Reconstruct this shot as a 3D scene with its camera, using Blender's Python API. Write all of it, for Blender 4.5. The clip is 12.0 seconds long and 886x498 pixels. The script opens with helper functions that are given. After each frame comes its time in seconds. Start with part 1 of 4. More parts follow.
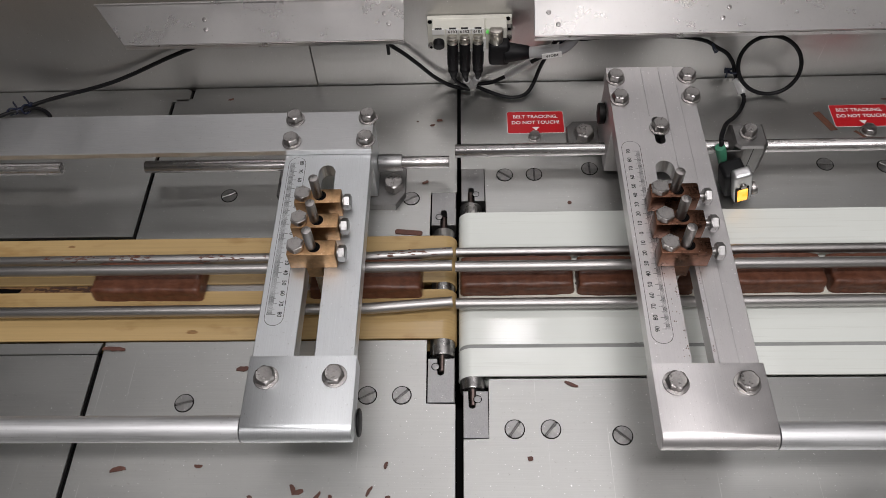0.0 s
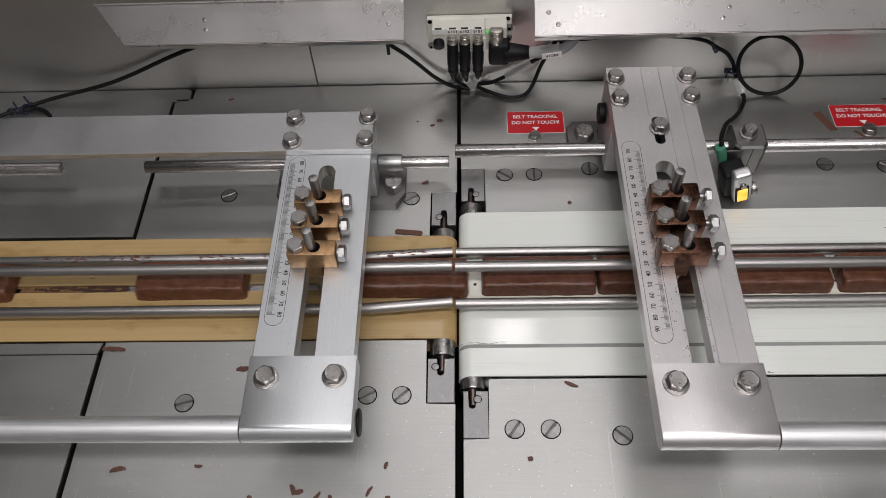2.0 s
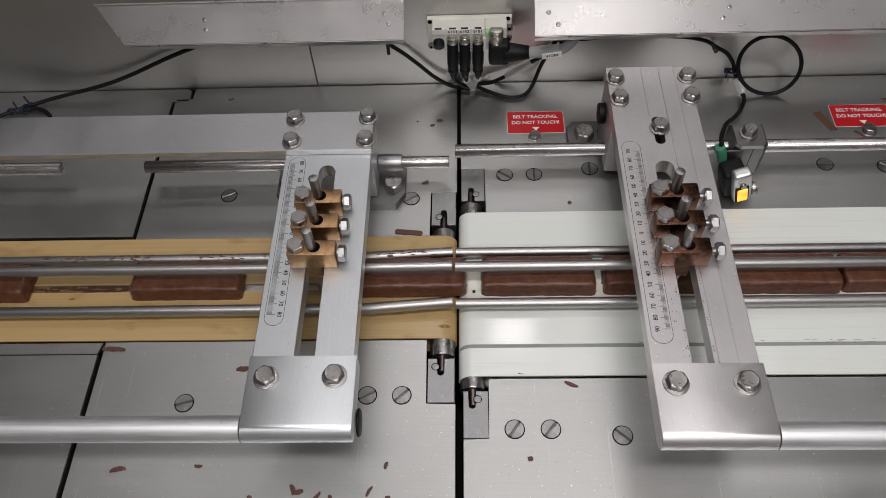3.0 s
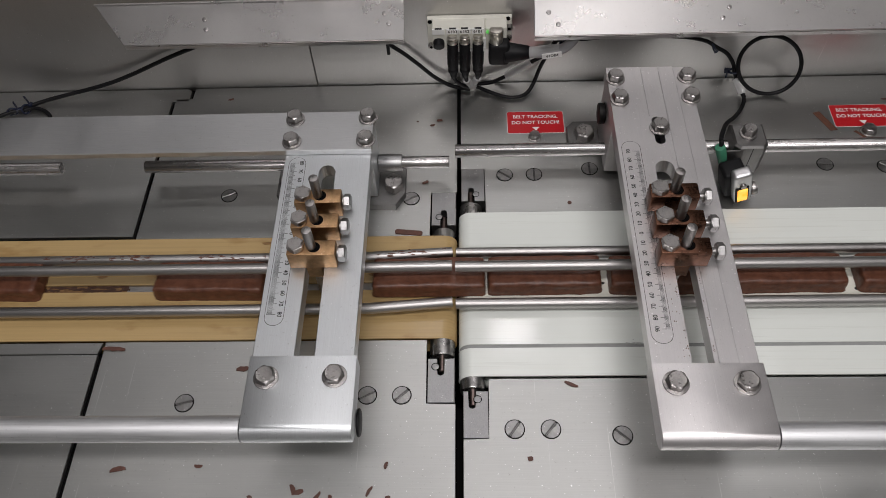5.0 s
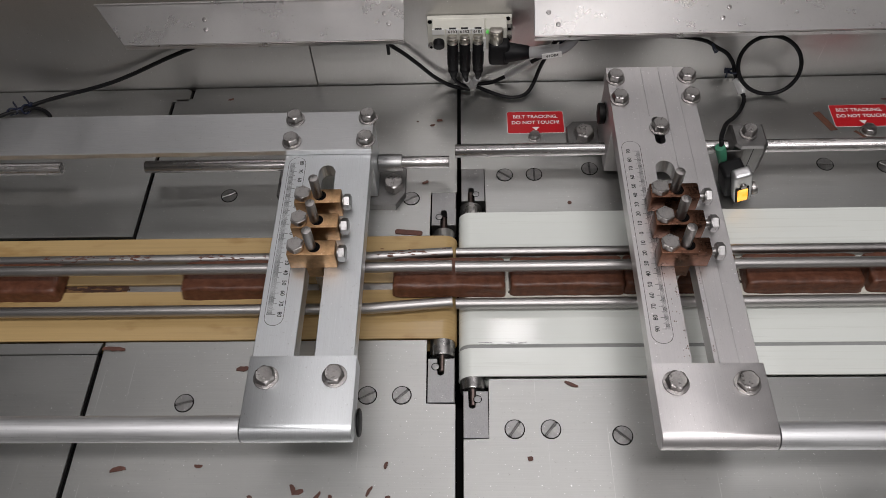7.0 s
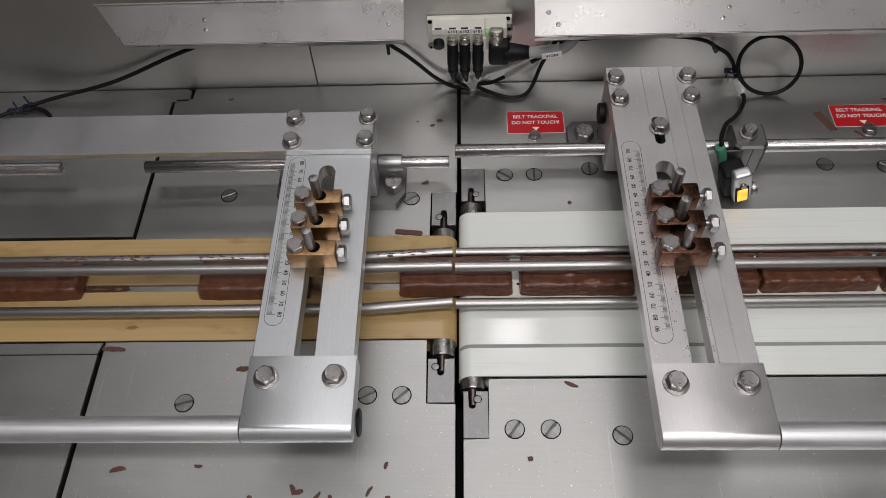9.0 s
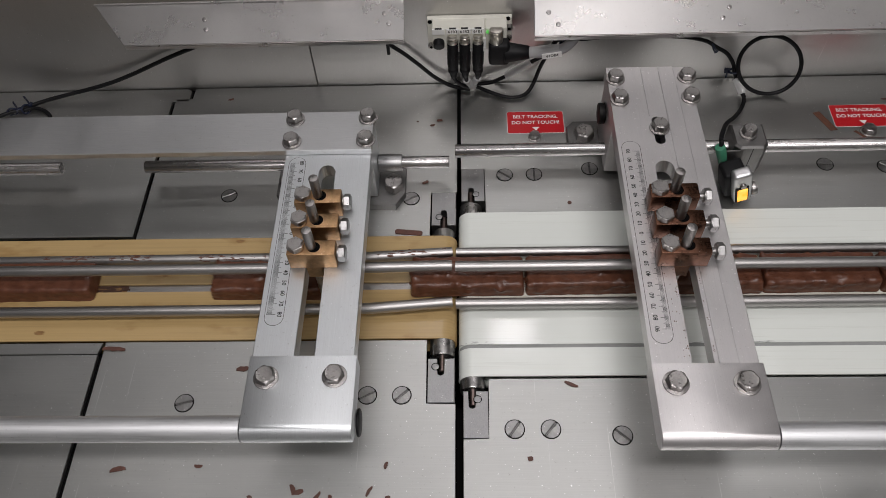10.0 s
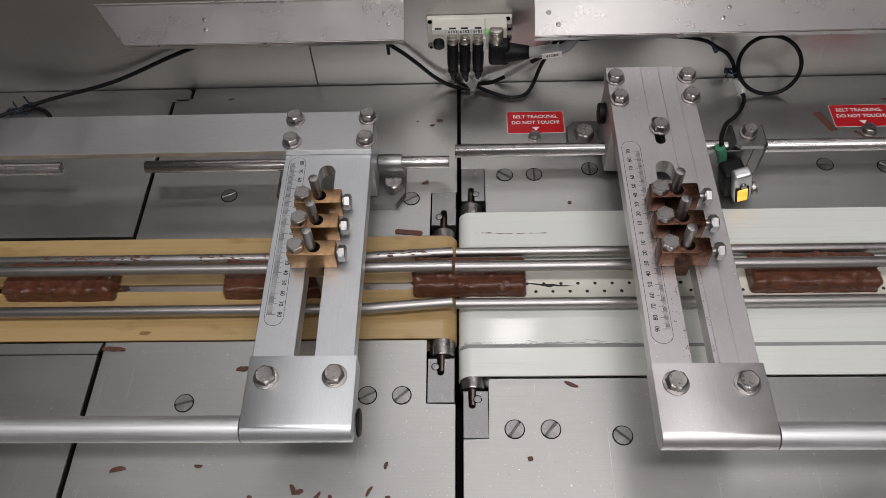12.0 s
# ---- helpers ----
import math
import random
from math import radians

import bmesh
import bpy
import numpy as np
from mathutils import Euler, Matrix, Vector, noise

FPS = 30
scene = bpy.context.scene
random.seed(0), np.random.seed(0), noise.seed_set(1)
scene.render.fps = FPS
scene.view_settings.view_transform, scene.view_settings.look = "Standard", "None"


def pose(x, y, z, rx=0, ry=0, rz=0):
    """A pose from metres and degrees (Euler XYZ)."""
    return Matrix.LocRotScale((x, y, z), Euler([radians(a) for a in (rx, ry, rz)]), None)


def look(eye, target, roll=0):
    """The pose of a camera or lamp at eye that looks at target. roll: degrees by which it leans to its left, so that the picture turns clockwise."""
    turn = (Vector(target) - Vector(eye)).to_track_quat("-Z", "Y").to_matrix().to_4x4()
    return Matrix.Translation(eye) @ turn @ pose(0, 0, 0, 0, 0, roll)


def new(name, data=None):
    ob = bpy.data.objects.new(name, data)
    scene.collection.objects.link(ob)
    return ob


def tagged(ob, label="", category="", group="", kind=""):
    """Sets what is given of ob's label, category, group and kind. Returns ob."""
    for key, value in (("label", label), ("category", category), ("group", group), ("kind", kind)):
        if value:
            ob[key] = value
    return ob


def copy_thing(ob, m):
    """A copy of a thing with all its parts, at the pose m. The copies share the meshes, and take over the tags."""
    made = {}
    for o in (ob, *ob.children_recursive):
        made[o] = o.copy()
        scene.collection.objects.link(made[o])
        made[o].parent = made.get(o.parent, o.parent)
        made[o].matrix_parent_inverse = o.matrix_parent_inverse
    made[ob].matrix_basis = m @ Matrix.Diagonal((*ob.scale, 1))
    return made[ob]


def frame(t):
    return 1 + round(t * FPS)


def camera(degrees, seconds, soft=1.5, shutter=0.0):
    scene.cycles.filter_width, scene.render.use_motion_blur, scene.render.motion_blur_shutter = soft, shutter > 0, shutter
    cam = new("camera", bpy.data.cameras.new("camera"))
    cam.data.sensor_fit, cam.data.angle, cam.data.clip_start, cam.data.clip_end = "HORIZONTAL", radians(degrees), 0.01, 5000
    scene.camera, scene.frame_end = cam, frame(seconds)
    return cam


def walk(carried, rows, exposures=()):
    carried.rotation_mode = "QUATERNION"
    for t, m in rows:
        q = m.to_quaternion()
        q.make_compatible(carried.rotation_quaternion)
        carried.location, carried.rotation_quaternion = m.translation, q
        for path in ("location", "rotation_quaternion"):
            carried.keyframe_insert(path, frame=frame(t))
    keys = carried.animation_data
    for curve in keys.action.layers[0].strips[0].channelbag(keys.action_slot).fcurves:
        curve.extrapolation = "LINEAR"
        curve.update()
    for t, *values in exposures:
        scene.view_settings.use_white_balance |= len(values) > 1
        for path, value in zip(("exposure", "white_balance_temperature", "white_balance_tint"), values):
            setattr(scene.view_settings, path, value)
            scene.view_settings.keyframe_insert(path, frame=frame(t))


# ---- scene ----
# ---- camera: hand-held still above the machine; all lengths below are in millimetres unless they say metres ----
cam = camera(59.556, 12.0, soft=0.6, shutter=0.15)
EYE = (0.0, 0.0, 0.612)
AIM = (-0.037558, 0.566588, 0.612 - 0.823146)
walk(cam, [(0.0, look(EYE, AIM, -3.8314)), (12.0, look(EYE, AIM, -3.8314))],
     exposures=[(0.0, 0.15), (1.5, 0.11), (2.5, 0.09), (5.0, 0.0), (12.0, 0.0)])

# ---- light: unseen lamps under the hall's ceiling, inferred from reflections, plus added fill ----
world = bpy.data.worlds.new("hall_air")
world.use_nodes = True
world.node_tree.nodes["Background"].inputs[0].default_value = (0.9, 0.95, 1.0, 1)
world.node_tree.nodes["Background"].inputs[1].default_value = 0.25
scene.world = world


def ceiling_lamp(x, y, z, sx, sy, watts, aim=None, colour=(1.0, 0.955, 0.963)):
    data = bpy.data.lights.new("ceiling_lamp", "AREA")
    data.shape, data.size, data.size_y, data.energy, data.color = "RECTANGLE", sx, sy, watts, colour
    ob = new("ceiling_lamp", data)
    ob.matrix_basis = look((x, y, z), aim or (x, y, 0))
    return ob


ceiling_lamp(-0.005, 1.44, 2.05, 0.16, 0.14, 1.2)
ceiling_lamp(0.06, -0.25, 2.35, 1.9, 0.28, 27)
ceiling_lamp(0.45, 0.84, 2.45, 0.55, 0.40, 1.9)
# Next six are added fill for the sheets, arms, deck and back panel.
ceiling_lamp(1.40, 0.86, 2.45, 1.1, 0.36, 0.55)
ceiling_lamp(-0.80, 0.86, 2.45, 1.2, 0.40, 0.36)
ceiling_lamp(0.2, 2.80, 2.50, 3.0, 0.50, 5.0)
ceiling_lamp(0.15, 1.45, 2.45, 1.9, 0.25, 3.9)
ceiling_lamp(-1.2, 1.85, 2.55, 0.9, 0.5, 1.3)
ceiling_lamp(0.50, -1.75, 2.55, 1.7, 0.4, 24)

# ---- materials ----


def nodes_of(name):
    m = bpy.data.materials.new(name)
    m.use_nodes = True
    nt = m.node_tree
    return m, nt, nt.nodes["Principled BSDF"]


def put(nt, kind, **props):
    n = nt.nodes.new(kind)
    for k, v in props.items():
        n.inputs[k.replace("_", " ")].default_value = v
    return n


def coords(nt, scale=(1, 1, 1), turn=0.0):
    """World-sized coordinates in metres, stretched by scale."""
    tc = nt.nodes.new("ShaderNodeTexCoord")
    mp = nt.nodes.new("ShaderNodeMapping")
    mp.inputs["Scale"].default_value = scale
    mp.inputs["Rotation"].default_value = (0, 0, turn)
    nt.links.new(tc.outputs["Object"], mp.inputs["Vector"])
    return mp.outputs["Vector"]


def noise_of(nt, vec, scale, detail=4.0, rough=0.6):
    n = put(nt, "ShaderNodeTexNoise", Scale=scale, Detail=detail, Roughness=rough)
    nt.links.new(vec, n.inputs["Vector"])
    return n.outputs["Fac"]


def ramp(nt, fac, stops):
    r = nt.nodes.new("ShaderNodeValToRGB")
    r.color_ramp.elements[0].position, r.color_ramp.elements[0].color = stops[0][0], (*stops[0][1], 1)
    r.color_ramp.elements[1].position, r.color_ramp.elements[1].color = stops[-1][0], (*stops[-1][1], 1)
    for pos, col in stops[1:-1]:
        e = r.color_ramp.elements.new(pos)
        e.color = (*col, 1)
    nt.links.new(fac, r.inputs["Fac"])
    return r.outputs["Color"]


def spread(nt, fac, lo, hi, a=0.3, b=0.7):
    m = nt.nodes.new("ShaderNodeMapRange")
    for k, v in (("From Min", a), ("From Max", b), ("To Min", lo), ("To Max", hi)):
        m.inputs[k].default_value = v
    nt.links.new(fac, m.inputs["Value"])
    return m.outputs["Result"]


def bump(nt, bsdf, fac, strength, metres):
    b = put(nt, "ShaderNodeBump", Strength=strength, Distance=metres)
    nt.links.new(fac, b.inputs["Height"])
    nt.links.new(b.outputs["Normal"], bsdf.inputs["Normal"])


def metal(name, colour, rough, grain=(60, 2500, 60), grain_depth=0.15, stain=0.12, rough_var=0.12, scale=9.0, dust=0.0, tone=0.14, streak=0.05):
    """Brushed or turned metal: fine grain in one direction, cloudy dullness, a few fine scratches."""
    m, nt, b = nodes_of(name)
    b.inputs["Metallic"].default_value = 1.0
    g = noise_of(nt, coords(nt, grain), 1.0, 3.0)
    cloud = noise_of(nt, coords(nt), scale, 6.0, 0.62)
    speck = noise_of(nt, coords(nt), scale * 30, 3.0, 0.7)
    lo = tuple(c * (1 - stain) for c in colour)
    hi = tuple(min(1, c * (1 + stain * 0.5)) for c in colour)
    col = ramp(nt, cloud, [(0.3, lo), (0.7, hi)])
    mix = put(nt, "ShaderNodeMixRGB")
    mix.blend_type = "MULTIPLY"
    mix.inputs["Fac"].default_value = 1.0
    nt.links.new(col, mix.inputs["Color1"])
    nt.links.new(ramp(nt, speck, [(0.28, (0.8, 0.79, 0.78)), (0.36, (1, 1, 1))]), mix.inputs["Color2"])
    if tone:
        lines = put(nt, "ShaderNodeMixRGB")
        lines.blend_type = "MULTIPLY"
        lines.inputs["Fac"].default_value = 1.0
        nt.links.new(mix.outputs["Color"], lines.inputs["Color1"])
        nt.links.new(ramp(nt, g, [(0.3, (1 - tone, 1 - tone, 1 - tone)), (0.65, (1, 1, 1))]), lines.inputs["Color2"])
        mix = lines
    nt.links.new(mix.outputs["Color"], b.inputs["Base Color"])
    if dust:
        grit = ramp(nt, noise_of(nt, coords(nt), 520, 2.0, 0.5), [(0.70, (0, 0, 0)), (0.74, (dust, dust, dust))])
        score = ramp(nt, noise_of(nt, coords(nt, (420, 6, 6), 0.7), 1.0, 2.0, 0.5), [(0.72, (0, 0, 0)), (0.79, (dust * 0.5, dust * 0.5, dust * 0.5))])
        score2 = ramp(nt, noise_of(nt, coords(nt, (9, 520, 6), -0.5), 1.0, 2.0, 0.5), [(0.76, (0, 0, 0)), (0.82, (dust * 0.3, dust * 0.3, dust * 0.3))])
        last = mix.outputs["Color"]
        for layer in (grit, score, score2):
            lay = put(nt, "ShaderNodeMixRGB")
            lay.blend_type = "ADD"
            lay.inputs["Fac"].default_value = 1.0
            nt.links.new(last, lay.inputs["Color1"])
            nt.links.new(layer, lay.inputs["Color2"])
            last = lay.outputs["Color"]
        nt.links.new(last, b.inputs["Base Color"])
    add = put(nt, "ShaderNodeMath")
    add.operation = "ADD"
    nt.links.new(spread(nt, cloud, rough - rough_var, rough + rough_var), add.inputs[0])
    nt.links.new(spread(nt, g, -streak, streak), add.inputs[1])
    nt.links.new(add.outputs[0], b.inputs["Roughness"])
    if grain_depth:
        bump(nt, b, g, grain_depth, 0.0004)
    return m


def plain(name, colour, rough, var=0.1, scale=40.0, bump_depth=0.1, spec=0.5, metres=0.0006):
    """Plastic, rubber or paint with a slightly uneven tone."""
    m, nt, b = nodes_of(name)
    c = noise_of(nt, coords(nt), scale, 5.0)
    nt.links.new(ramp(nt, c, [(0.3, tuple(v * (1 - var) for v in colour)), (0.7, tuple(min(1, v * (1 + var)) for v in colour))]), b.inputs["Base Color"])
    nt.links.new(spread(nt, c, rough - 0.06, rough + 0.08), b.inputs["Roughness"])
    b.inputs["Specular IOR Level"].default_value = spec
    bump(nt, b, noise_of(nt, coords(nt), scale * 12, 3.0), bump_depth, metres)
    return m


STEEL_DECK = metal("brushed_deck_steel", (0.588, 0.593, 0.577), 0.39, (16, 2300, 60), 0.03, 0.06, 0.05, dust=0.45, tone=0.09, streak=0.03)
STEEL_WALL = metal("brushed_wall_steel", (0.56, 0.548, 0.535), 0.38, (4200, 120, 60), 0.07, 0.08, 0.05, dust=0.3, tone=0.08)
STEEL_SATIN = metal("satin_shaft_steel", (0.50, 0.485, 0.48), 0.27, (5, 200, 200), 0.0, 0.06, 0.03, 30)
STEEL_BLOCK = metal("scuffed_block_steel", (0.40, 0.40, 0.40), 0.36, (900, 500, 300), 0.2, 0.12, 0.07, 40, dust=0.3)
STEEL_RIM = metal("dark_rim_steel", (0.035, 0.034, 0.033), 0.55, (500, 90, 90), 0.2, 0.2, 0.05, 90)
STEEL_SHAFT = metal("stained_shaft_steel", (0.22, 0.17, 0.155), 0.4, (60, 700, 700), 0.2, 0.3, 0.08, 90)
STEEL_DARK = metal("dark_bracket_steel", (0.27, 0.265, 0.26), 0.40, (700, 700, 60), 0.2, 0.15, 0.06, 40)
STEEL_ROD = metal("polished_rod_steel", (0.47, 0.455, 0.445), 0.38, (5, 200, 200), 0.0, 0.06, 0.02, 30)
STEEL_BOLT = metal("bolt_steel", (0.43, 0.412, 0.40), 0.32, (700, 700, 700), 0.14, 0.15, 0.06, 140, dust=0.08)
STEEL_SCREW = metal("dull_screw_steel", (0.43, 0.425, 0.42), 0.36, (500, 90, 90), 0.3, 0.25, 0.08, 120, dust=0.25)
ALU = metal("satin_aluminium", (0.80, 0.80, 0.81), 0.42, (3200, 40, 60), 0.10, 0.06, 0.07, 14, dust=0.12, tone=0.08)
ALU_COOL = metal("cool_satin_aluminium", (0.735, 0.76, 0.775), 0.42, (3200, 40, 60), 0.10, 0.05, 0.06, 14, dust=0.12, tone=0.08)
ALU_WARM = metal("worn_satin_aluminium", (0.71, 0.69, 0.69), 0.42, (3200, 40, 60), 0.10, 0.08, 0.08, 22, dust=0.26, tone=0.08)
ALU_BAR = metal("brushed_aluminium_bar", (0.70, 0.705, 0.71), 0.40, (60, 3600, 60), 0.10, 0.06, 0.08, 14)
ALU_GUARD = metal("brushed_guard_sheet", (0.66, 0.645, 0.635), 0.29, (8, 2500, 2500), 0.0, 0.07, 0.04, 16, tone=0.0, streak=0.0)
STEEL_ROLLER = metal("turned_roller_steel", (0.50, 0.49, 0.48), 0.27, (60, 60, 60), 0.0, 0.08, 0.03, 60)
ALU_ROUND = metal("satin_round_rail", (0.90, 0.91, 0.92), 0.50, (25, 1600, 1600), 0.05, 0.05, 0.05, 14)
STEEL_SOCKET = metal("bright_socket_nickel", (0.74, 0.71, 0.65), 0.36, (300, 300, 300), 0.1, 0.15, 0.05, 90)
BRONZE = metal("bare_bronze", (0.50, 0.31, 0.165), 0.40, (600, 600, 600), 0.3, 0.42, 0.12, 110, dust=0.22)
BRONZE_BROWN = metal("chocolate_stained_bronze", (0.21, 0.105, 0.068), 0.36, (600, 600, 600), 0.3, 0.6, 0.14, 80, dust=0.16)
BLACK = plain("black_rubber", (0.005, 0.005, 0.006), 0.5, spec=0.25)
# Flat black that stands in for the shade in gaps, slots and holes.
SHADE_BLACK = plain("black_for_shade", (0.004, 0.004, 0.004), 0.9, spec=0.02)
NAVY = plain("navy_nylon", (0.007, 0.012, 0.034), 0.45)
GREY_CABLE = plain("grey_cable_jacket", (0.36, 0.36, 0.37), 0.5)
PALE_PLASTIC = plain("pale_module_plastic", (0.74, 0.73, 0.65), 0.45)
WHITE_LABEL = plain("white_label", (0.80, 0.80, 0.78), 0.5, 0.04)
GREEN = plain("green_connector", (0.05, 0.22, 0.13), 0.45)
RED = plain("red_sticker", (0.50, 0.012, 0.018), 0.35, 0.05, 20, 0.03)
INK = plain("black_ink", (0.015, 0.015, 0.015), 0.5)
WHITE_INK = plain("white_print", (0.85, 0.85, 0.84), 0.5, 0.03)
ROOM_PAINT = plain("hall_paint", (0.55, 0.55, 0.54), 0.7, 0.05, 2)
ROOM_FLOOR = plain("hall_floor", (0.30, 0.30, 0.29), 0.5, 0.12, 3)
CHOC_CRUMB = plain("chocolate_shaving", (0.105, 0.043, 0.030), 0.5, 0.3, 300)
CHOC_SMEAR = plain("dried_chocolate", (0.12, 0.050, 0.030), 0.5, 0.35, 400, 0.3)
CHOC_DARK = plain("caked_chocolate", (0.045, 0.018, 0.010), 0.55, 0.4, 500, 0.4)
HOLE_SHADE = plain("hole_shadow", (0.03, 0.028, 0.025), 0.8)
TAN_STAIN = plain("brown_belt_stain", (0.26, 0.145, 0.055), 0.4, 0.3, 300)
BED_STAIN = plain("brown_bed_stain", (0.16, 0.088, 0.036), 0.45, 0.5, 260)
SMUDGE = plain("grey_belt_smudge", (0.38, 0.385, 0.375), 0.5, 0.3, 500)


def chocolate(name, relief, metres, gloss=0.0, detail=4.0):
    m, nt, b = nodes_of(name)
    v = coords(nt)
    c = noise_of(nt, v, 160, 5.0, 0.65)
    info = nt.nodes.new("ShaderNodeObjectInfo")
    tone = ramp(nt, c, [(0.25, (0.068, 0.024, 0.013)), (0.55, (0.140, 0.053, 0.029)), (0.8, (0.205, 0.085, 0.048))])
    mul = put(nt, "ShaderNodeMixRGB")
    mul.blend_type = "MULTIPLY"
    mul.inputs["Fac"].default_value = 1.0
    nt.links.new(tone, mul.inputs["Color1"])
    nt.links.new(ramp(nt, info.outputs["Random"], [(0.0, (0.88, 0.86, 0.86)), (1.0, (1.0, 1.0, 1.0))]), mul.inputs["Color2"])
    nt.links.new(mul.outputs["Color"], b.inputs["Base Color"])
    nt.links.new(spread(nt, c, 0.33 - gloss, 0.48 - gloss), b.inputs["Roughness"])
    bump(nt, b, noise_of(nt, v, 240, detail, 0.6), relief, metres)
    return m


CHOCOLATE = chocolate("milk_chocolate", 0.35, 0.0012)
CHOCOLATE_NUTTY = chocolate("lumpy_milk_chocolate", 0.35, 0.0012, 0.06, 2.0)


def belt_material(name, colour, dark, rough, stain_scale, worn=0.92, coat=0.0):
    """Belt web: fine lengthwise wear lines and soft stains."""
    m, nt, b = nodes_of(name)
    lines = noise_of(nt, coords(nt, (5, 420, 60)), 1.0, 4.0, 0.7)
    stain = noise_of(nt, coords(nt, (0.6, 1.4, 1)), stain_scale, 4.0, 0.55)
    a = ramp(nt, stain, [(0.28, dark), (0.43, colour), (0.8, tuple(min(1, c * 1.05) for c in colour))])
    mul = put(nt, "ShaderNodeMixRGB")
    mul.blend_type = "MULTIPLY"
    mul.inputs["Fac"].default_value = 1.0
    nt.links.new(a, mul.inputs["Color1"])
    nt.links.new(ramp(nt, lines, [(0.25, (worn, worn * 0.995, worn * 0.985)), (0.55, (1, 1, 1))]), mul.inputs["Color2"])
    nt.links.new(mul.outputs["Color"], b.inputs["Base Color"])
    nt.links.new(spread(nt, lines, rough - 0.05, rough + 0.06), b.inputs["Roughness"])
    bump(nt, b, lines, 0.06, 0.0004)
    b.inputs["Coat Weight"].default_value = coat
    b.inputs["Coat Roughness"].default_value = 0.09
    return m


BELT_WHITE = belt_material("white_belt_web", (0.80, 0.835, 0.79), (0.78, 0.81, 0.765), 0.30, 12, 0.975, 0.6)
BELT_CREAM = belt_material("cream_belt_web", (0.80, 0.79, 0.70), (0.75, 0.73, 0.62), 0.32, 30, 0.97, 0.3)
# Grey for the groove's bottom: the shade of the shallow valley as colour.
GROOVE_SHADE = plain("groove_shade_grey", (0.30, 0.31, 0.30), 0.5)
BELT_TAN = belt_material("tan_belt_web", (0.48, 0.335, 0.150), (0.33, 0.195, 0.068), 0.38, 26, 0.84, 0.08)


def clear_sleeve():
    m, nt, b = nodes_of("clear_sleeve")
    b.inputs["Base Color"].default_value = (0.93, 0.93, 0.92, 1)
    b.inputs["Roughness"].default_value = 0.12
    b.inputs["Alpha"].default_value = 0.42
    return m


def amber_glow():
    m, nt, b = nodes_of("amber_lamp")
    c = noise_of(nt, coords(nt), 120, 1.0)
    b.inputs["Base Color"].default_value = (1.0, 0.55, 0.05, 1)
    nt.links.new(ramp(nt, c, [(0.35, (1.0, 0.34, 0.015)), (0.65, (1.0, 0.60, 0.14))]), b.inputs["Emission Color"])
    b.inputs["Emission Strength"].default_value = 1.05
    return m


SLEEVE = clear_sleeve()
AMBER = amber_glow()
GREEN_GLOW = plain("green_lamp", (0.15, 0.7, 0.15), 0.4)
GREEN_GLOW.node_tree.nodes["Principled BSDF"].inputs["Emission Color"].default_value = (0.25, 1.0, 0.2, 1)
GREEN_GLOW.node_tree.nodes["Principled BSDF"].inputs["Emission Strength"].default_value = 0.25

# ---- mesh helpers (millimetres in, metres out) ----


def box(bm, x0, x1, y0, y1, z0, z1, bev=0.0, turn=None, seg=1):
    r = bmesh.ops.create_cube(bm, size=1.0)
    m = Matrix.Translation(((x0 + x1) / 2, (y0 + y1) / 2, (z0 + z1) / 2)) @ (turn or Matrix()) @ Matrix.Diagonal((x1 - x0, y1 - y0, z1 - z0, 1))
    bmesh.ops.transform(bm, matrix=m, verts=r["verts"])
    if bev:
        es = list({e for v in r["verts"] for e in v.link_edges})
        bmesh.ops.bevel(bm, geom=es, offset=bev, segments=seg, affect="EDGES", profile=0.5)
    return bm


def rod(bm, p0, p1, r0, r1=None, n=24, bev=0.0):
    p0, p1 = Vector(p0), Vector(p1)
    d = p1 - p0
    r = bmesh.ops.create_cone(bm, cap_ends=True, segments=n, radius1=r0, radius2=r0 if r1 is None else r1, depth=d.length)
    caps = [e for e in {e for v in r["verts"] for e in v.link_edges} if abs(e.verts[0].co.z - e.verts[1].co.z) < 1e-6]
    vs = r["verts"]
    if bev:
        out = bmesh.ops.bevel(bm, geom=caps, offset=bev, segments=2, affect="EDGES", profile=0.5)
        vs = list({v for f in out["faces"] for v in f.verts} | {v for v in vs if v.is_valid})
    bmesh.ops.transform(bm, matrix=Matrix.Translation((p0 + p1) / 2) @ d.to_track_quat("Z", "Y").to_matrix().to_4x4(), verts=vs)
    return bm


def prism(bm, pts, z0, z1, bev=0.0):
    """A plate with the outline pts (counter-clockwise) between two heights."""
    lo = [bm.verts.new((x, y, z0)) for x, y in pts]
    hi = [bm.verts.new((x, y, z1)) for x, y in pts]
    n = len(pts)
    top = bm.faces.new(hi)
    bm.faces.new(lo[::-1])
    for i in range(n):
        bm.faces.new((lo[i], lo[(i + 1) % n], hi[(i + 1) % n], hi[i]))
    if bev:
        bmesh.ops.bevel(bm, geom=list(top.edges), offset=bev, segments=1, affect="EDGES", profile=0.5)
    return bm


def smooth_line(pts, steps=8):
    """Points of a smooth curve through pts."""
    p = [Vector(q) for q in pts]
    p = [2 * p[0] - p[1]] + p + [2 * p[-1] - p[-2]]
    out = []
    for i in range(1, len(p) - 2):
        for s in range(steps):
            t = s / steps
            out.append(0.5 * (2 * p[i] + (p[i + 1] - p[i - 1]) * t + (2 * p[i - 1] - 5 * p[i] + 4 * p[i + 1] - p[i + 2]) * t * t
                              + (3 * p[i] - p[i - 1] - 3 * p[i + 1] + p[i + 2]) * t ** 3))
    return out + [p[-2]]


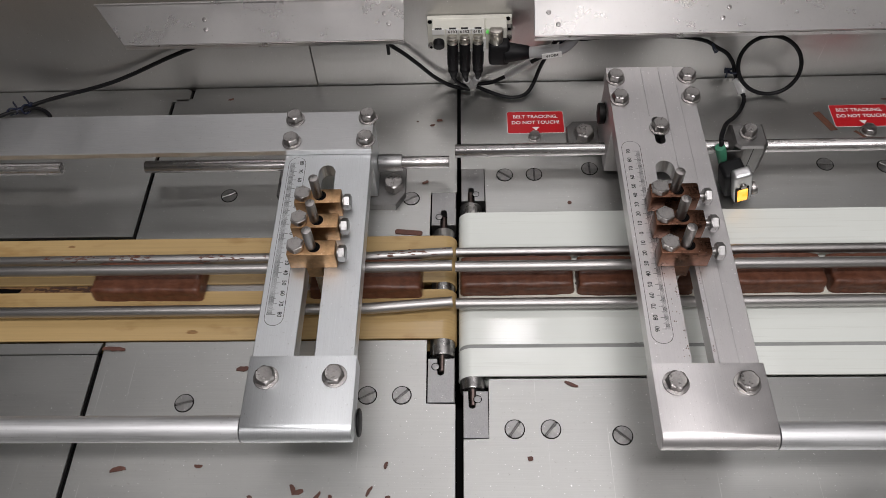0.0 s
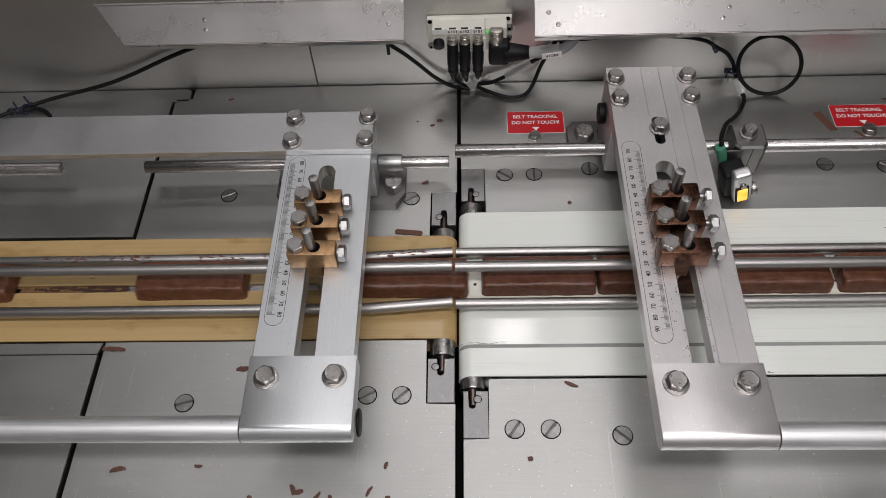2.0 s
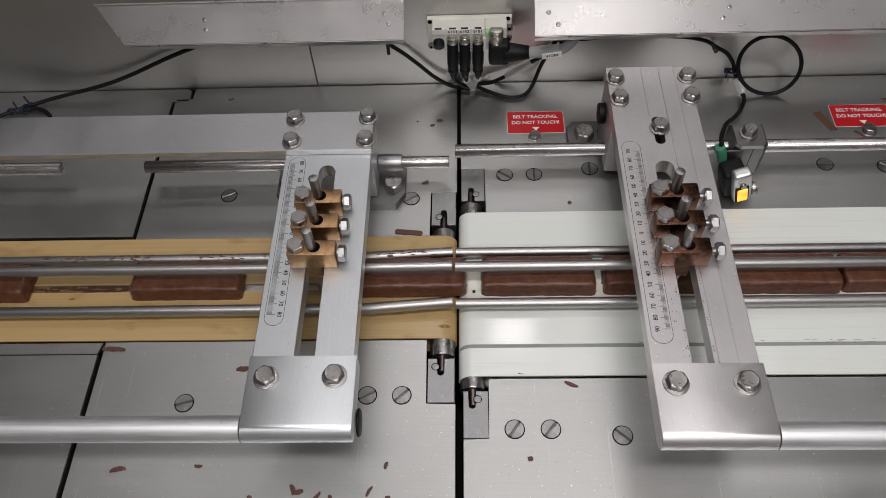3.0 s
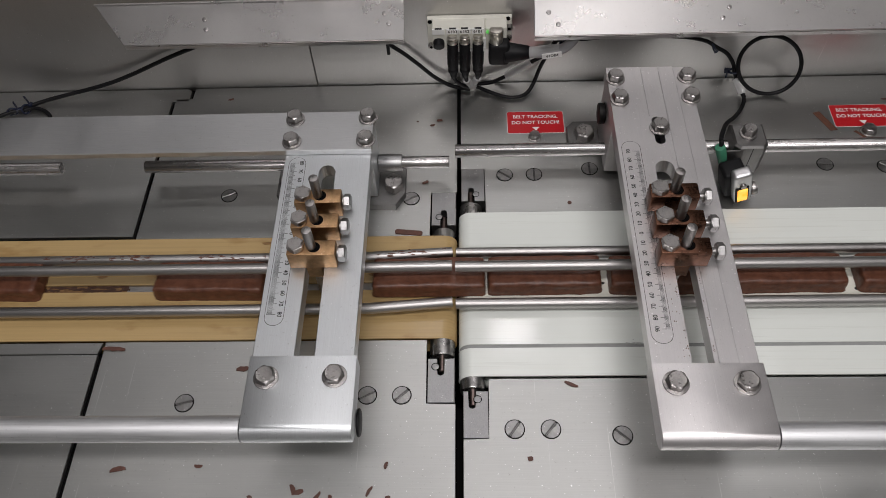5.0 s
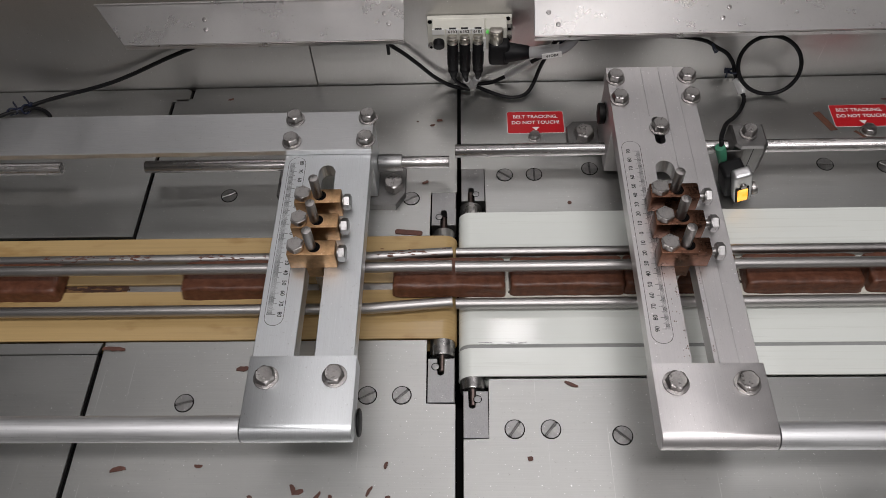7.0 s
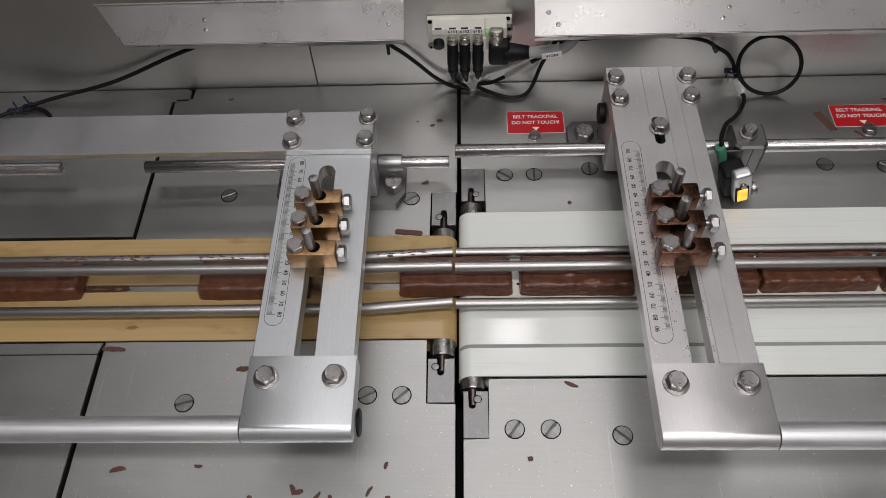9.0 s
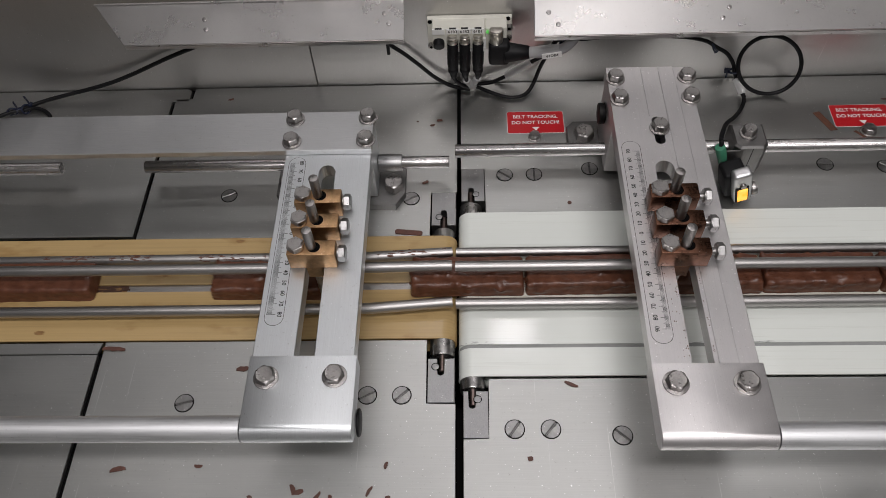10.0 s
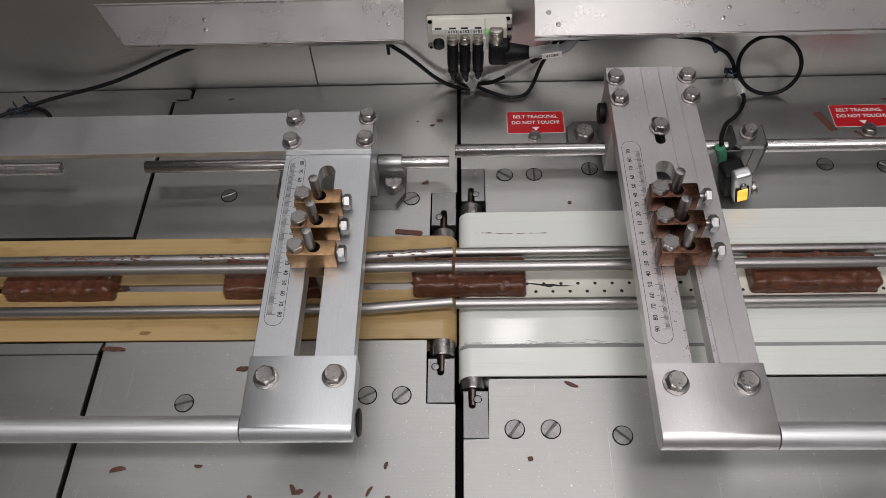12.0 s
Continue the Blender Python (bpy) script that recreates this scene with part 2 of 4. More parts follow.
def tube(bm, line, r, n=12):
    rings = []
    side = None
    for i, c in enumerate(line):
        d = (line[min(i + 1, len(line) - 1)] - line[max(i - 1, 0)]).normalized()
        if side is None:
            side = d.orthogonal().normalized()
        side = (side - d * side.dot(d)).normalized()
        other = d.cross(side)
        rings.append([bm.verts.new(c + r * (math.cos(2 * math.pi * k / n) * side + math.sin(2 * math.pi * k / n) * other)) for k in range(n)])
    for a, b in zip(rings, rings[1:]):
        for k in range(n):
            bm.faces.new((a[k], a[(k + 1) % n], b[(k + 1) % n], b[k]))
    bm.faces.new(rings[0][::-1])
    bm.faces.new(rings[-1])
    return bm


def mesh_of(name, bm, material, smooth=35.0):
    bmesh.ops.scale(bm, vec=(0.001, 0.001, 0.001), verts=bm.verts)
    bmesh.ops.recalc_face_normals(bm, faces=bm.faces)
    me = bpy.data.meshes.new(name)
    bm.to_mesh(me)
    bm.free()
    me.materials.append(material)
    if smooth:
        me.shade_smooth()
        me.set_sharp_from_angle(angle=radians(smooth))
    return me


def mm(x, y, z):
    return (x * 0.001, y * 0.001, z * 0.001)


def thing(name, x, y, z, label, category, group="", kind=""):
    ob = new(name)
    ob.empty_display_size = 0.01
    ob.location = mm(x, y, z)
    return tagged(ob, label, category, group, kind)


def part(name, bm, material, parent, label="", smooth=35.0, at=None):
    ob = new(name, mesh_of(name, bm, material, smooth))
    ob.parent = parent
    if at:
        ob.location = mm(*at)
    return tagged(ob, label)


def solo(name, bm, material, label, category="", group="", kind="", at=(0, 0, 0), smooth=35.0):
    ob = new(name, mesh_of(name, bm, material, smooth))
    ob.location = mm(*at)
    return tagged(ob, label, category, group, kind)


def B():
    return bmesh.new()


def lettering(name, text, size, m, material, parent, depth=0.05, bold=0.07):
    cu = bpy.data.curves.new(name, "FONT")
    cu.body, cu.size, cu.align_x, cu.align_y, cu.extrude = text, size * 0.001, "CENTER", "CENTER", depth * 0.001
    cu.offset = bold * 0.001
    cu.materials.append(material)
    ob = new(name, cu)
    ob.parent = parent
    ob.matrix_basis = m
    return ob


def at(x, y, z, rx=0, ry=0, rz=0):
    return pose(x * 0.001, y * 0.001, z * 0.001, rx, ry, rz)


# ---- large structure ----
LEFT_END, RIGHT_END = -5400, 3300
WHITE_AXIS = -0.8
TAN_Z, WHITE_Z = 1.0, 3.0
ARM_L, ARM_R = 74.5, 85.7


def deck_plates():
    def plate(name, pts, label):
        return solo(name, prism(B(), pts, -4, 0, 0.4), STEEL_DECK, label, "machine deck", kind="structure", smooth=0)
    word = "brushed stainless steel deck plate beside the belt"
    plate("floor_deck_1", [(-331.5, 437.5), (-41, 437.5), (-41, 491), (-14.5, 491), (-14.5, 647.0), (-312, 647.0), (-312, 630.5), (-331.5, 630.5)], word)
    plate("floor_deck_2", [(LEFT_END, 441), (-335.5, 441), (-335.5, 627.5), (-316, 627.5), (-316, 644), (-321, 647.0), (LEFT_END, 647.0)], word)
    plate("floor_deck_3", [(-331.5, -60), (-15.5, -60), (-15.5, 262.5), (-41, 262.5), (-41, 323.5), (-331.5, 323.5)], word)
    plate("floor_deck_4", [(LEFT_END, -60), (-336, -60), (-336, 311), (LEFT_END, 311)], word)
    plate("floor_deck_5", [(LEFT_END, 312), (-336.5, 312), (-334, 323), (LEFT_END, 324)], "narrow steel lip along the tan belt")
    plate("floor_deck_6", [(-10.5, 521.5), (14, 521.5), (14, 464.5), (RIGHT_END, 464.5), (RIGHT_END, 647.0), (-10.5, 647.0)], word)
    plate("floor_deck_7", [(-9.2, -60), (RIGHT_END, -60), (RIGHT_END, 285.5), (12.5, 285.5), (12.5, 231.5), (-9.2, 231.5)], word)
    # Black fillers added behind seams and gaps in place of real shade.
    for k, (x0, x1, y0, y1) in enumerate(((LEFT_END, -42, 440, 647.8), (LEFT_END, -42, -58, 311.5), (-42, RIGHT_END, 524, 647.8))):
        solo("floor_backing_%d" % (k + 1), box(B(), x0, x1, y0, y1, -7, -4.1), SHADE_BLACK, "black filler added below the deck plates to keep their seams dark", "machine inside", kind="structure")
    solo("wall_seam_backing", box(B(), -180, -164, 652.2, 655, 0, 164), SHADE_BLACK, "black strip added behind the panel seam to keep it dark", "wall", kind="structure")
    solo("floor_gap_shade", box(B(), -15.4, -8.6, -58, 262, -14, -8), SHADE_BLACK, "black filler strip for the shade in the gap between the two machines", "machine inside", kind="structure")
    solo("floor_black_underbody", box(B(), LEFT_END, RIGHT_END, -60, 650, -80, -70), SHADE_BLACK, "black sheet added below the deck for the shade inside the machine", "machine inside", kind="structure")
    solo("wall_machine_front", box(B(), LEFT_END, RIGHT_END, -66, -60, -900, 0), STEEL_WALL, "steel front panel of the machine", "wall", kind="structure")


def back_wall():
    for i, (x0, x1) in enumerate(((LEFT_END, -172.4), (-171.2, RIGHT_END))):
        solo("wall_back_%d" % (i + 1), box(B(), x0, x1, 648, 652, -8, 165, 0.3), STEEL_WALL, "brushed stainless steel back panel of the machine", "wall", kind="structure", smooth=0)


def hall():
    solo("floor_hall", box(B(), -6500, 4500, -3200, 4200, -960, -900), ROOM_FLOOR, "grey factory hall floor", "floor", kind="structure")
    solo("ceiling", box(B(), -6500, 4500, -3200, 4200, 2700, 2760), ROOM_PAINT, "pale hall ceiling", "ceiling", kind="structure")
    for name, b in (("wall_south", (-6500, 4500, -3260, -3200)), ("wall_north", (-6500, 4500, 4200, 4260)), ("wall_west", (-6560, -6500, -3260, 4260)), ("wall_east", (4500, 4560, -3260, 4260))):
        solo(name, box(B(), *b, -960, 2760), ROOM_PAINT, "pale painted hall wall", "wall", kind="structure")


deck_plates()
back_wall()
hall()

# ---- belts and their rollers ----


def belt_loop(bm, x_axis, x_far, y0, y1, top, radius, thick, n=14):
    """A closed belt: flat on top, round the end roller at x_axis, and back below."""
    zc = top - thick - radius
    sign = 1 if x_far > x_axis else -1

    def ring(r):
        pts = [(x_far, zc + r)]
        for k in range(n + 1):
            a = math.pi / 2 + math.pi * k / n
            pts.append((x_axis + sign * r * math.cos(a), zc + r * math.sin(a)))
        return pts + [(x_far, zc - r)]
    rings = [[bm.verts.new((x, y, z)) for x, z in ring(r)] for r, y in ((radius + thick, y0), (radius + thick, y1), (radius, y1), (radius, y0))]
    for a, b in zip(rings, rings[1:] + rings[:1]):
        for k in range(len(a) - 1):
            bm.faces.new((a[k], a[k + 1], b[k + 1], b[k]))
    return bm


def roller_set(belt, x, z, r, y0, y1):
    part("roller", rod(B(), (x, y0, z), (x, y1, z), r, n=48, bev=1.2), STEEL_ROLLER, belt, "turned steel end roller")
    for y, d in ((y0, -1), (y1, 1)):
        part("hub", rod(B(), (x, y - d, z), (x, y + d * 2.2, z), r * 0.72, n=32, bev=0.4), STEEL_RIM, belt, "dark bearing hub in the roller's end")
    part("shaft", rod(B(), (x, y0 - 15, z + 5.5), (x, y1 + 15, z + 5.5), 2.9, n=16, bev=0.4), STEEL_SHAFT, belt, "thin brown-stained steel roller shaft")


def tan_conveyor():
    belt = thing("tan_conveyor_belt", 0, 0, 0, "tan polyurethane twin conveyor belt with chocolate stains", "conveyor belt")
    for y0, y1 in ((324.6, 375.6), (383.8, 436.4)):
        part("belt_strand", belt_loop(B(), -27.5, LEFT_END, y0, y1, TAN_Z, 11.4, 1.6, 20), BELT_TAN, belt)
    roller_set(belt, -27.5, TAN_Z - 11.6, 11.3, 309.5, 446.5)
    part("stained_bed", box(B(), LEFT_END, -326, 375.7, 383.7, -1.3, -1.0), BED_STAIN, belt, "brown stained stretch of the slide bed", smooth=0)
    bed = part("slide_bed", box(B(), LEFT_END, -48, 330, 432, -6, -1.2), STEEL_ROD, belt, "steel slide bed showing between the strands")
    return belt


def white_conveyor():
    belt = thing("white_conveyor_belt", 0, 0, 0, "glossy white perforated conveyor belt with faint grey smudges", "conveyor belt")
    for y0, y1, dz, web in ((286.6, 313.4, 0.0, BELT_WHITE), (317.0, 359, 0.0, BELT_WHITE), (359, 404, 0.0, BELT_CREAM), (404, 462.3, 0.0, BELT_WHITE), (312, 318, -0.7, GROOVE_SHADE)):
        part("belt_strand", belt_loop(B(), WHITE_AXIS, RIGHT_END, y0, y1, WHITE_Z + dz, 10.6 + dz, 1.6, 20), web, belt)
    roller_set(belt, WHITE_AXIS, WHITE_Z - 12.0, 11.2, 276.5, 476.5)
    return belt


TAN = tan_conveyor()
WHITE = white_conveyor()


def bearing_block(x0, x1, y0, y1, slot_x, slot_y, front, hole_side):
    """Flush steel bearing block with an open slot for the roller shaft."""
    ob = thing("bearing_block", (x0 + x1) / 2, (y0 + y1) / 2, -20, "scuffed steel bearing block let flush into the deck", "bearing block", "bearing blocks of the rollers")
    cx, cy = (x0 + x1) / 2, (y0 + y1) / 2
    w, d = (x1 - x0) / 2, (y1 - y0) / 2
    s = slot_x - cx
    e = slot_y - cy
    hw = 3.3
    arc = [(s + hw * math.cos(a), e + hw * math.sin(a)) for a in [math.pi * k / 8 for k in range(9)]]
    if front:
        # slot opens towards +y
        arc = [(s - hw * math.cos(a), e - hw * math.sin(a)) for a in [math.pi * k / 8 for k in range(9)]]
        pts = [(-w, -d), (w, -d), (w, d)] + [(s + hw, d)] + arc[::-1] + [(s - hw, d), (-w, d)]
    else:
        pts = [(-w, -d), (s - hw, -d)] + arc[::-1] + [(s + hw, -d), (w, -d), (w, d), (-w, d)]
    part("body", prism(B(), pts, 0, 20.3, 0.3), STEEL_BLOCK, ob, smooth=0)
    # Blackened slot bottom: shade put into its colour.
    part("slot_floor", box(B(), s - hw + 0.1, s + hw - 0.1, -d + 0.5, d - 0.5, 8, 10), SHADE_BLACK, ob, "black bottom that stands for the shade in the shaft slot")
    mouth = e + (5.5 if front else -5.5)
    part("plug_rim", rod(B(), (s + hole_side * 4.6, mouth, 18), (s + hole_side * 4.6, mouth, 20.36), 3.6, n=24), SHADE_BLACK, ob, "dark ring round the plug")
    part("plug", rod(B(), (s + hole_side * 4.6, mouth, 18), (s + hole_side * 4.6, mouth, 20.45), 3.0, n=24, bev=0.15), STEEL_BLOCK, ob, "small round steel plug")
    return ob


bearing_block(-39.6, -15.6, 449.5, 490.2, -27.5, 465, False, -1)
bearing_block(-39.6, -16.4, 263.6, 304.8, -28.5, 291.5, True, -1)
bearing_block(-10.2, 13.2, 479, 520.6, -0.3, 493, False, 1)
bearing_block(-9.0, 12.0, 232.3, 273.8, -1.5, 261, True, 1)

# ---- bolts and screws ----


def hex_bolt(name, x, y, z, across, high, turn=0.0, washer=True, label="", category="bolt", group="hexagon bolts", tilt=None):
    ob = thing(name, x, y, z, label or "hexagon head stainless steel bolt with washer", category, group)
    base = 0.0
    if washer:
        part("washer", rod(B(), (0, 0, 0), (0, 0, 1.4), across * 0.70, n=32, bev=0.3), STEEL_BOLT, ob)
        base = 1.4
    r = across / 2 / math.cos(math.pi / 6)
    bm = B()
    n = 36
    rings = []
    hexr = lambda a: across / 2 / math.cos((a + math.pi / 6) % (math.pi / 3) - math.pi / 6)
    for zz, lim in ((base, 9e9), (base + high * 0.78, 9e9), (base + high * 0.90, r * 0.95), (base + high, across * 0.455)):
        rings.append([bm.verts.new((min(hexr(a), lim) * math.cos(a), min(hexr(a), lim) * math.sin(a), zz)) for a in [2 * math.pi * k / n for k in range(n)]])
    rings.append([bm.verts.new((across * 0.36 * math.cos(a), across * 0.36 * math.sin(a), base + high * 0.985)) for a in [2 * math.pi * k / n for k in range(n)]])
    for a, b in zip(rings, rings[1:]):
        for k in range(n):
            bm.faces.new((a[k], a[(k + 1) % n], b[(k + 1) % n], b[k]))
    bm.faces.new(rings[0][::-1])
    bm.faces.new(rings[-1])
    mark = random.Random(int(x * 7 + y * 3))
    for k in range(7):
        a = 2 * math.pi * (k + 0.5 * mark.random()) / 7
        box(bm, across * 0.25 * math.cos(a) - 0.5, across * 0.25 * math.cos(a) + 0.5, across * 0.25 * math.sin(a) - 0.22, across * 0.25 * math.sin(a) + 0.6 * mark.random(), base + high * 0.97, base + high * 0.985 + 0.22)
    bmesh.ops.rotate(bm, cent=(0, 0, 0), matrix=Matrix.Rotation(radians(turn), 3, "Z"), verts=bm.verts)
    part("head", bm, STEEL_BOLT, ob, smooth=16.0)
    if tilt:
        ob.rotation_euler = [radians(a) for a in tilt]
    return ob


def slotted_screw():
    ob = thing("slotted_screw", 0, 0, 0, "flush slotted steel screw in the deck plate", "screw", "slotted deck screws")
    part("rim", rod(B(), (0, 0, -1), (0, 0, 0.15), 8.5, n=36), STEEL_RIM, ob, "dark countersink rim")
    part("slot_floor", box(B(), -7.0, 7.0, -0.5, 0.5, 0.0, 0.35), STEEL_DARK, ob, "darker steel floor of the slot")
    for s in (1, -1):
        bm = B()
        a0 = math.asin(0.75 / 7.5)
        pts = [(s * 7.5 * math.cos(a), s * 7.5 * math.sin(a)) for a in [a0 + (math.pi - 2 * a0) * k / 18 for k in range(19)]]
        prism(bm, pts, 0.05, 0.75, 0.45)
        part("half_head", bm, STEEL_SCREW, ob, smooth=0)
    return ob


def deck_screws():
    first = slotted_screw()
    spots = [(-247.1, 490.4, 25), (-60.5, 483.2, 28), (-247.9, 264.3, 14), (-90.9, 270.6, 27), (-61.4, 270.5, 42), (34.2, 512.3, -38), (64.2, 512.5, 90),
             (121.1, 518.8, 92), (358.5, 519.8, -2), (417.3, 515.5, -40), (33.3, 239.9, 55), (63.0, 239.8, 50), (121.0, 234.3, -42)]
    for i, (x, y, a) in enumerate(spots):
        if i == 0:
            first.matrix_basis = at(x, y, 0, rz=a)
        else:
            copy_thing(first, at(x, y, 0, rz=a))


deck_screws()

# ---- the two adjusting arms over the belts ----


def round_end(cx, y, r, n=10):
    """Points of the far round end of a slot, from its right side to its left."""
    return [(cx + r * math.cos(math.pi * k / n), y + r * math.sin(math.pi * k / n)) for k in range(n + 1)]


def front_block(arm, metal_, x0, x1, y_axis, z_axis, y_back, r=10.0):
    pts = [(y_back, z_axis + r)] + [(y_axis - r * math.sin(a), z_axis + r * math.cos(a)) for a in [math.pi * k / 14 for k in range(15)]] + [(y_back, z_axis - r)]
    bm = B()
    a = [bm.verts.new((x0, y, z)) for y, z in pts]
    b = [bm.verts.new((x1, y, z)) for y, z in pts]
    for k in range(len(pts)):
        j = (k + 1) % len(pts)
        bm.faces.new((a[k], a[j], b[j], b[k]))
    fa, fb = bm.faces.new(a[::-1]), bm.faces.new(b)
    bmesh.ops.bevel(bm, geom=list(fa.edges) + list(fb.edges), offset=0.5, segments=1, affect="EDGES", profile=0.5)
    return part("end_block", bm, metal_, arm, "round-nosed aluminium end block")


def scale_strip(arm, metal_, x0, x1, y0, y1, y_zero, top, z, reach, ticks_left):
    """Engraved millimetre scale let into the arm."""
    r = (x1 - x0) / 2
    cx = (x0 + x1) / 2
    pts = round_end(cx, y1 - r, r) + [(2 * cx - x, y0 + y1 - y) for x, y in round_end(cx, y1 - r, r)]
    edge = [(cx + (x - cx) * (r + 0.35) / r, (y0 + y1) / 2 + (y - (y0 + y1) / 2) * ((y1 - y0) / 2 + 0.35) / ((y1 - y0) / 2)) for x, y in pts]
    part("scale_rim", prism(B(), edge, z - 1, z + 0.06), INK, arm, "dark outline of the scale", smooth=0)
    strip = part("scale", prism(B(), pts, z - 1, z + 0.14), metal_, arm, "pale engraved millimetre scale", smooth=0)
    bm = B()
    for k in range(-top, top + 1):
        long = reach if k % 10 == 0 else (reach - 1.4 if k % 5 == 0 else reach - 2.8)
        y = y_zero + k
        if ticks_left:
            xa, xb = x0 + 1.2, x0 + 1.2 + long
        else:
            xa, xb = x1 - 1.2 - long, x1 - 1.2
        box(bm, xa, xb, y - 0.17, y + 0.17, z + 0.1, z + 0.2)
    tagged(part("graduation", bm, INK, strip, "fine black graduation lines", smooth=0), kind="stuff")
    for k in range(-top, top + 1, 10):
        x = x0 + 11.6 if ticks_left else x1 - 11.0
        lettering("numeral", str(abs(k)), 5.0, at(x, y_zero + k, z + 0.16, rz=-90 if ticks_left else 90), INK, strip)


def left_arm():
    arm = thing("adjusting_arm", 0, 0, 0, "satin aluminium slotted arm with millimetre scale, bolted to a post", "guide arm", "guide adjusting arms")
    x0, x1, s0, s1, t = -172, -92, -139, -123.5, 15
    pts = [(x1, 270), (x1, 520), (x0, 520), (x0, 270), (s0, 270)] + round_end((s0 + s1) / 2, 457.5, (s1 - s0) / 2)[::-1] + [(s1, 270)]
    part("slotted_plate", prism(B(), pts, ARM_L - t, ARM_L, 0.5), ALU_COOL, arm, smooth=0)
    front_block(arm, ALU_COOL, -172.5, -89.5, 214.5, 67.5, 269.5)
    part("front_rail", rod(B(), (LEFT_END, 214.5, 67.5), (-173.2, 214.5, 67.5), 9.9, n=40), ALU_ROUND, arm, "long round aluminium rail")
    part("cross_bar", box(B(), LEFT_END, -91, 477.5, 526.5, ARM_L + 0.2, 81.2, 0.6), ALU_BAR, arm, "flat aluminium bar across the back")
    part("post", box(B(), -171, -93, 480, 526, 8.2, ARM_L - t, 0.8), ALU_COOL, arm, "aluminium post block")
    part("foot", prism(B(), [(-172, 469.5), (-75, 469.5), (-66, 484.5), (-66, 530), (-196, 530), (-196, 484)], 0.1, 8, 0.5), STEEL_DARK, arm, "steel foot plate", smooth=0)
    part("rubber_cap", rod(B(), (-89.4, 226, 50), (-87.2, 226, 50), 11, n=32, bev=1.0), BLACK, arm, "black rubber end cap")
    scale_strip(arm, ALU_COOL, -167.3, -152.2, 298, 474.5, 388.0, 80, ARM_L, 7.2, True)
    return arm


def right_arm():
    arm = thing("adjusting_arm", 0, 0, 0, "satin aluminium grooved arm with millimetre scale, bolted to a post", "guide arm", "guide adjusting arms")
    x0, x1, s0, s1, t = 132, 211, 161.8, 178.2, 15
    z = ARM_R
    part("slotted_plate", prism(B(), [(x1 - 15, 256), (x1 - 15, 466), (x0, 466), (x0, 256), (s0, 256)] + round_end(170, 446, 8.2)[::-1] + [(s1, 256)], z - t, z), ALU_WARM, arm, smooth=0)
    half = [(171 + 4.6 * math.sin(math.pi * k / 8), 503 + 4.6 * math.cos(math.pi * k / 8)) for k in range(9)]
    right = [(171, 466), (x1 - 15, 466), (x1 - 15, 574), (171, 574), (171, 507.6)] + [(x, y) for x, y in half[1:5]] + [(175.6, 478.6)] + [(171 + 4.6 * math.cos(math.pi / 2 * k / 4), 478.6 - 4.6 * math.sin(math.pi / 2 * k / 4)) for k in range(1, 5)]
    left = [(x, y) for x, y in [(342 - x, y) for x, y in right]][::-1]
    left = [(x0, 466) if (abs(x - (342 - (x1 - 15))) < 0.01 and abs(y - 466) < 0.01) else ((x0, 574) if (abs(x - (342 - (x1 - 15))) < 0.01 and abs(y - 574) < 0.01) else (x, y)) for x, y in left]
    bm = B()
    prism(bm, right, z - t, z)
    prism(bm, left, z - t, z)
    part("slotted_back", bm, ALU_WARM, arm, smooth=0)
    part("side_strip", box(B(), x1 - 14.9, x1, 256, 574, z - t, z - 0.7, 0.4), ALU_WARM, arm, "lower edge strip of the arm", smooth=0)
    part("ridge", box(B(), 164.9, 165.9, 509, 574, z - 2, z + 0.3, 0.2), ALU_WARM, arm, "fine raised line along the arm", smooth=0)
    part("ridge", box(B(), 181.5, 182.6, 256, 574, z - 2, z + 0.35, 0.2), ALU_WARM, arm, "fine raised line along the arm", smooth=0)
    front_block(arm, ALU_WARM, 131, 212.5, 203.8, 78.7, 255.5)
    part("front_rail", rod(B(), (213.2, 203.8, 78.7), (RIGHT_END, 203.8, 78.7), 9.9, n=40), ALU_ROUND, arm, "long round aluminium rail")
    part("post", box(B(), 133, 210, 508, 572, 8.2, z - t, 0.8), ALU_WARM, arm, "aluminium post block")
    # Added dark block that gives the small slot its shade.
    part("slot_shade_block", box(B(), 160, 182, 470, 507.5, z - t - 8, z - t - 0.3, 0.6), STEEL_RIM, arm, "dark block added below the small slot to darken it")
    part("foot", prism(B(), [(101, 548), (110, 538), (222, 538), (222, 578), (108, 578), (101, 570)], 0.1, 8, 0.5), STEEL_DARK, arm, "steel foot plate", smooth=0)
    part("side_collar", rod(B(), (126.5, 548, 50), (133, 548, 50), 10.5, n=28, bev=0.8), STEEL_RIM, arm, "dark steel collar on the post's side")
    part("side_collar", rod(B(), (210, 530, 56), (215, 530, 56), 7, n=28, bev=0.8), STEEL_DARK, arm, "dark steel collar on the post's side")
    scale_strip(arm, ALU_WARM, 135.3, 151.4, 273.5, 477.5, 375.7, 90, z, 6, False)
    return arm


left_arm()
right_arm()

# bolts of the arms
for x, y, a in ((-166, 516.5, 10), (-96.8, 517, 25), (-166.2, 488, 0), (-97.3, 488.5, 18)):
    hex_bolt("hex_bolt", x, y, 81.2, 13, 6.8, a)
for x, y, a in ((-157.6, 251, 12), (-105.3, 252, 28)):
    hex_bolt("hex_bolt", x, y, 77.5, 13.8, 6.0, a)
for x, y, a in ((139.4, 558, 8), (207.5, 559, 20), (140.4, 530.6, 14), (207, 532, 2), (172, 493, 16)):
    hex_bolt("hex_bolt", x, y, ARM_R if x < 200 else ARM_R - 0.7, 13, 6.8, a)
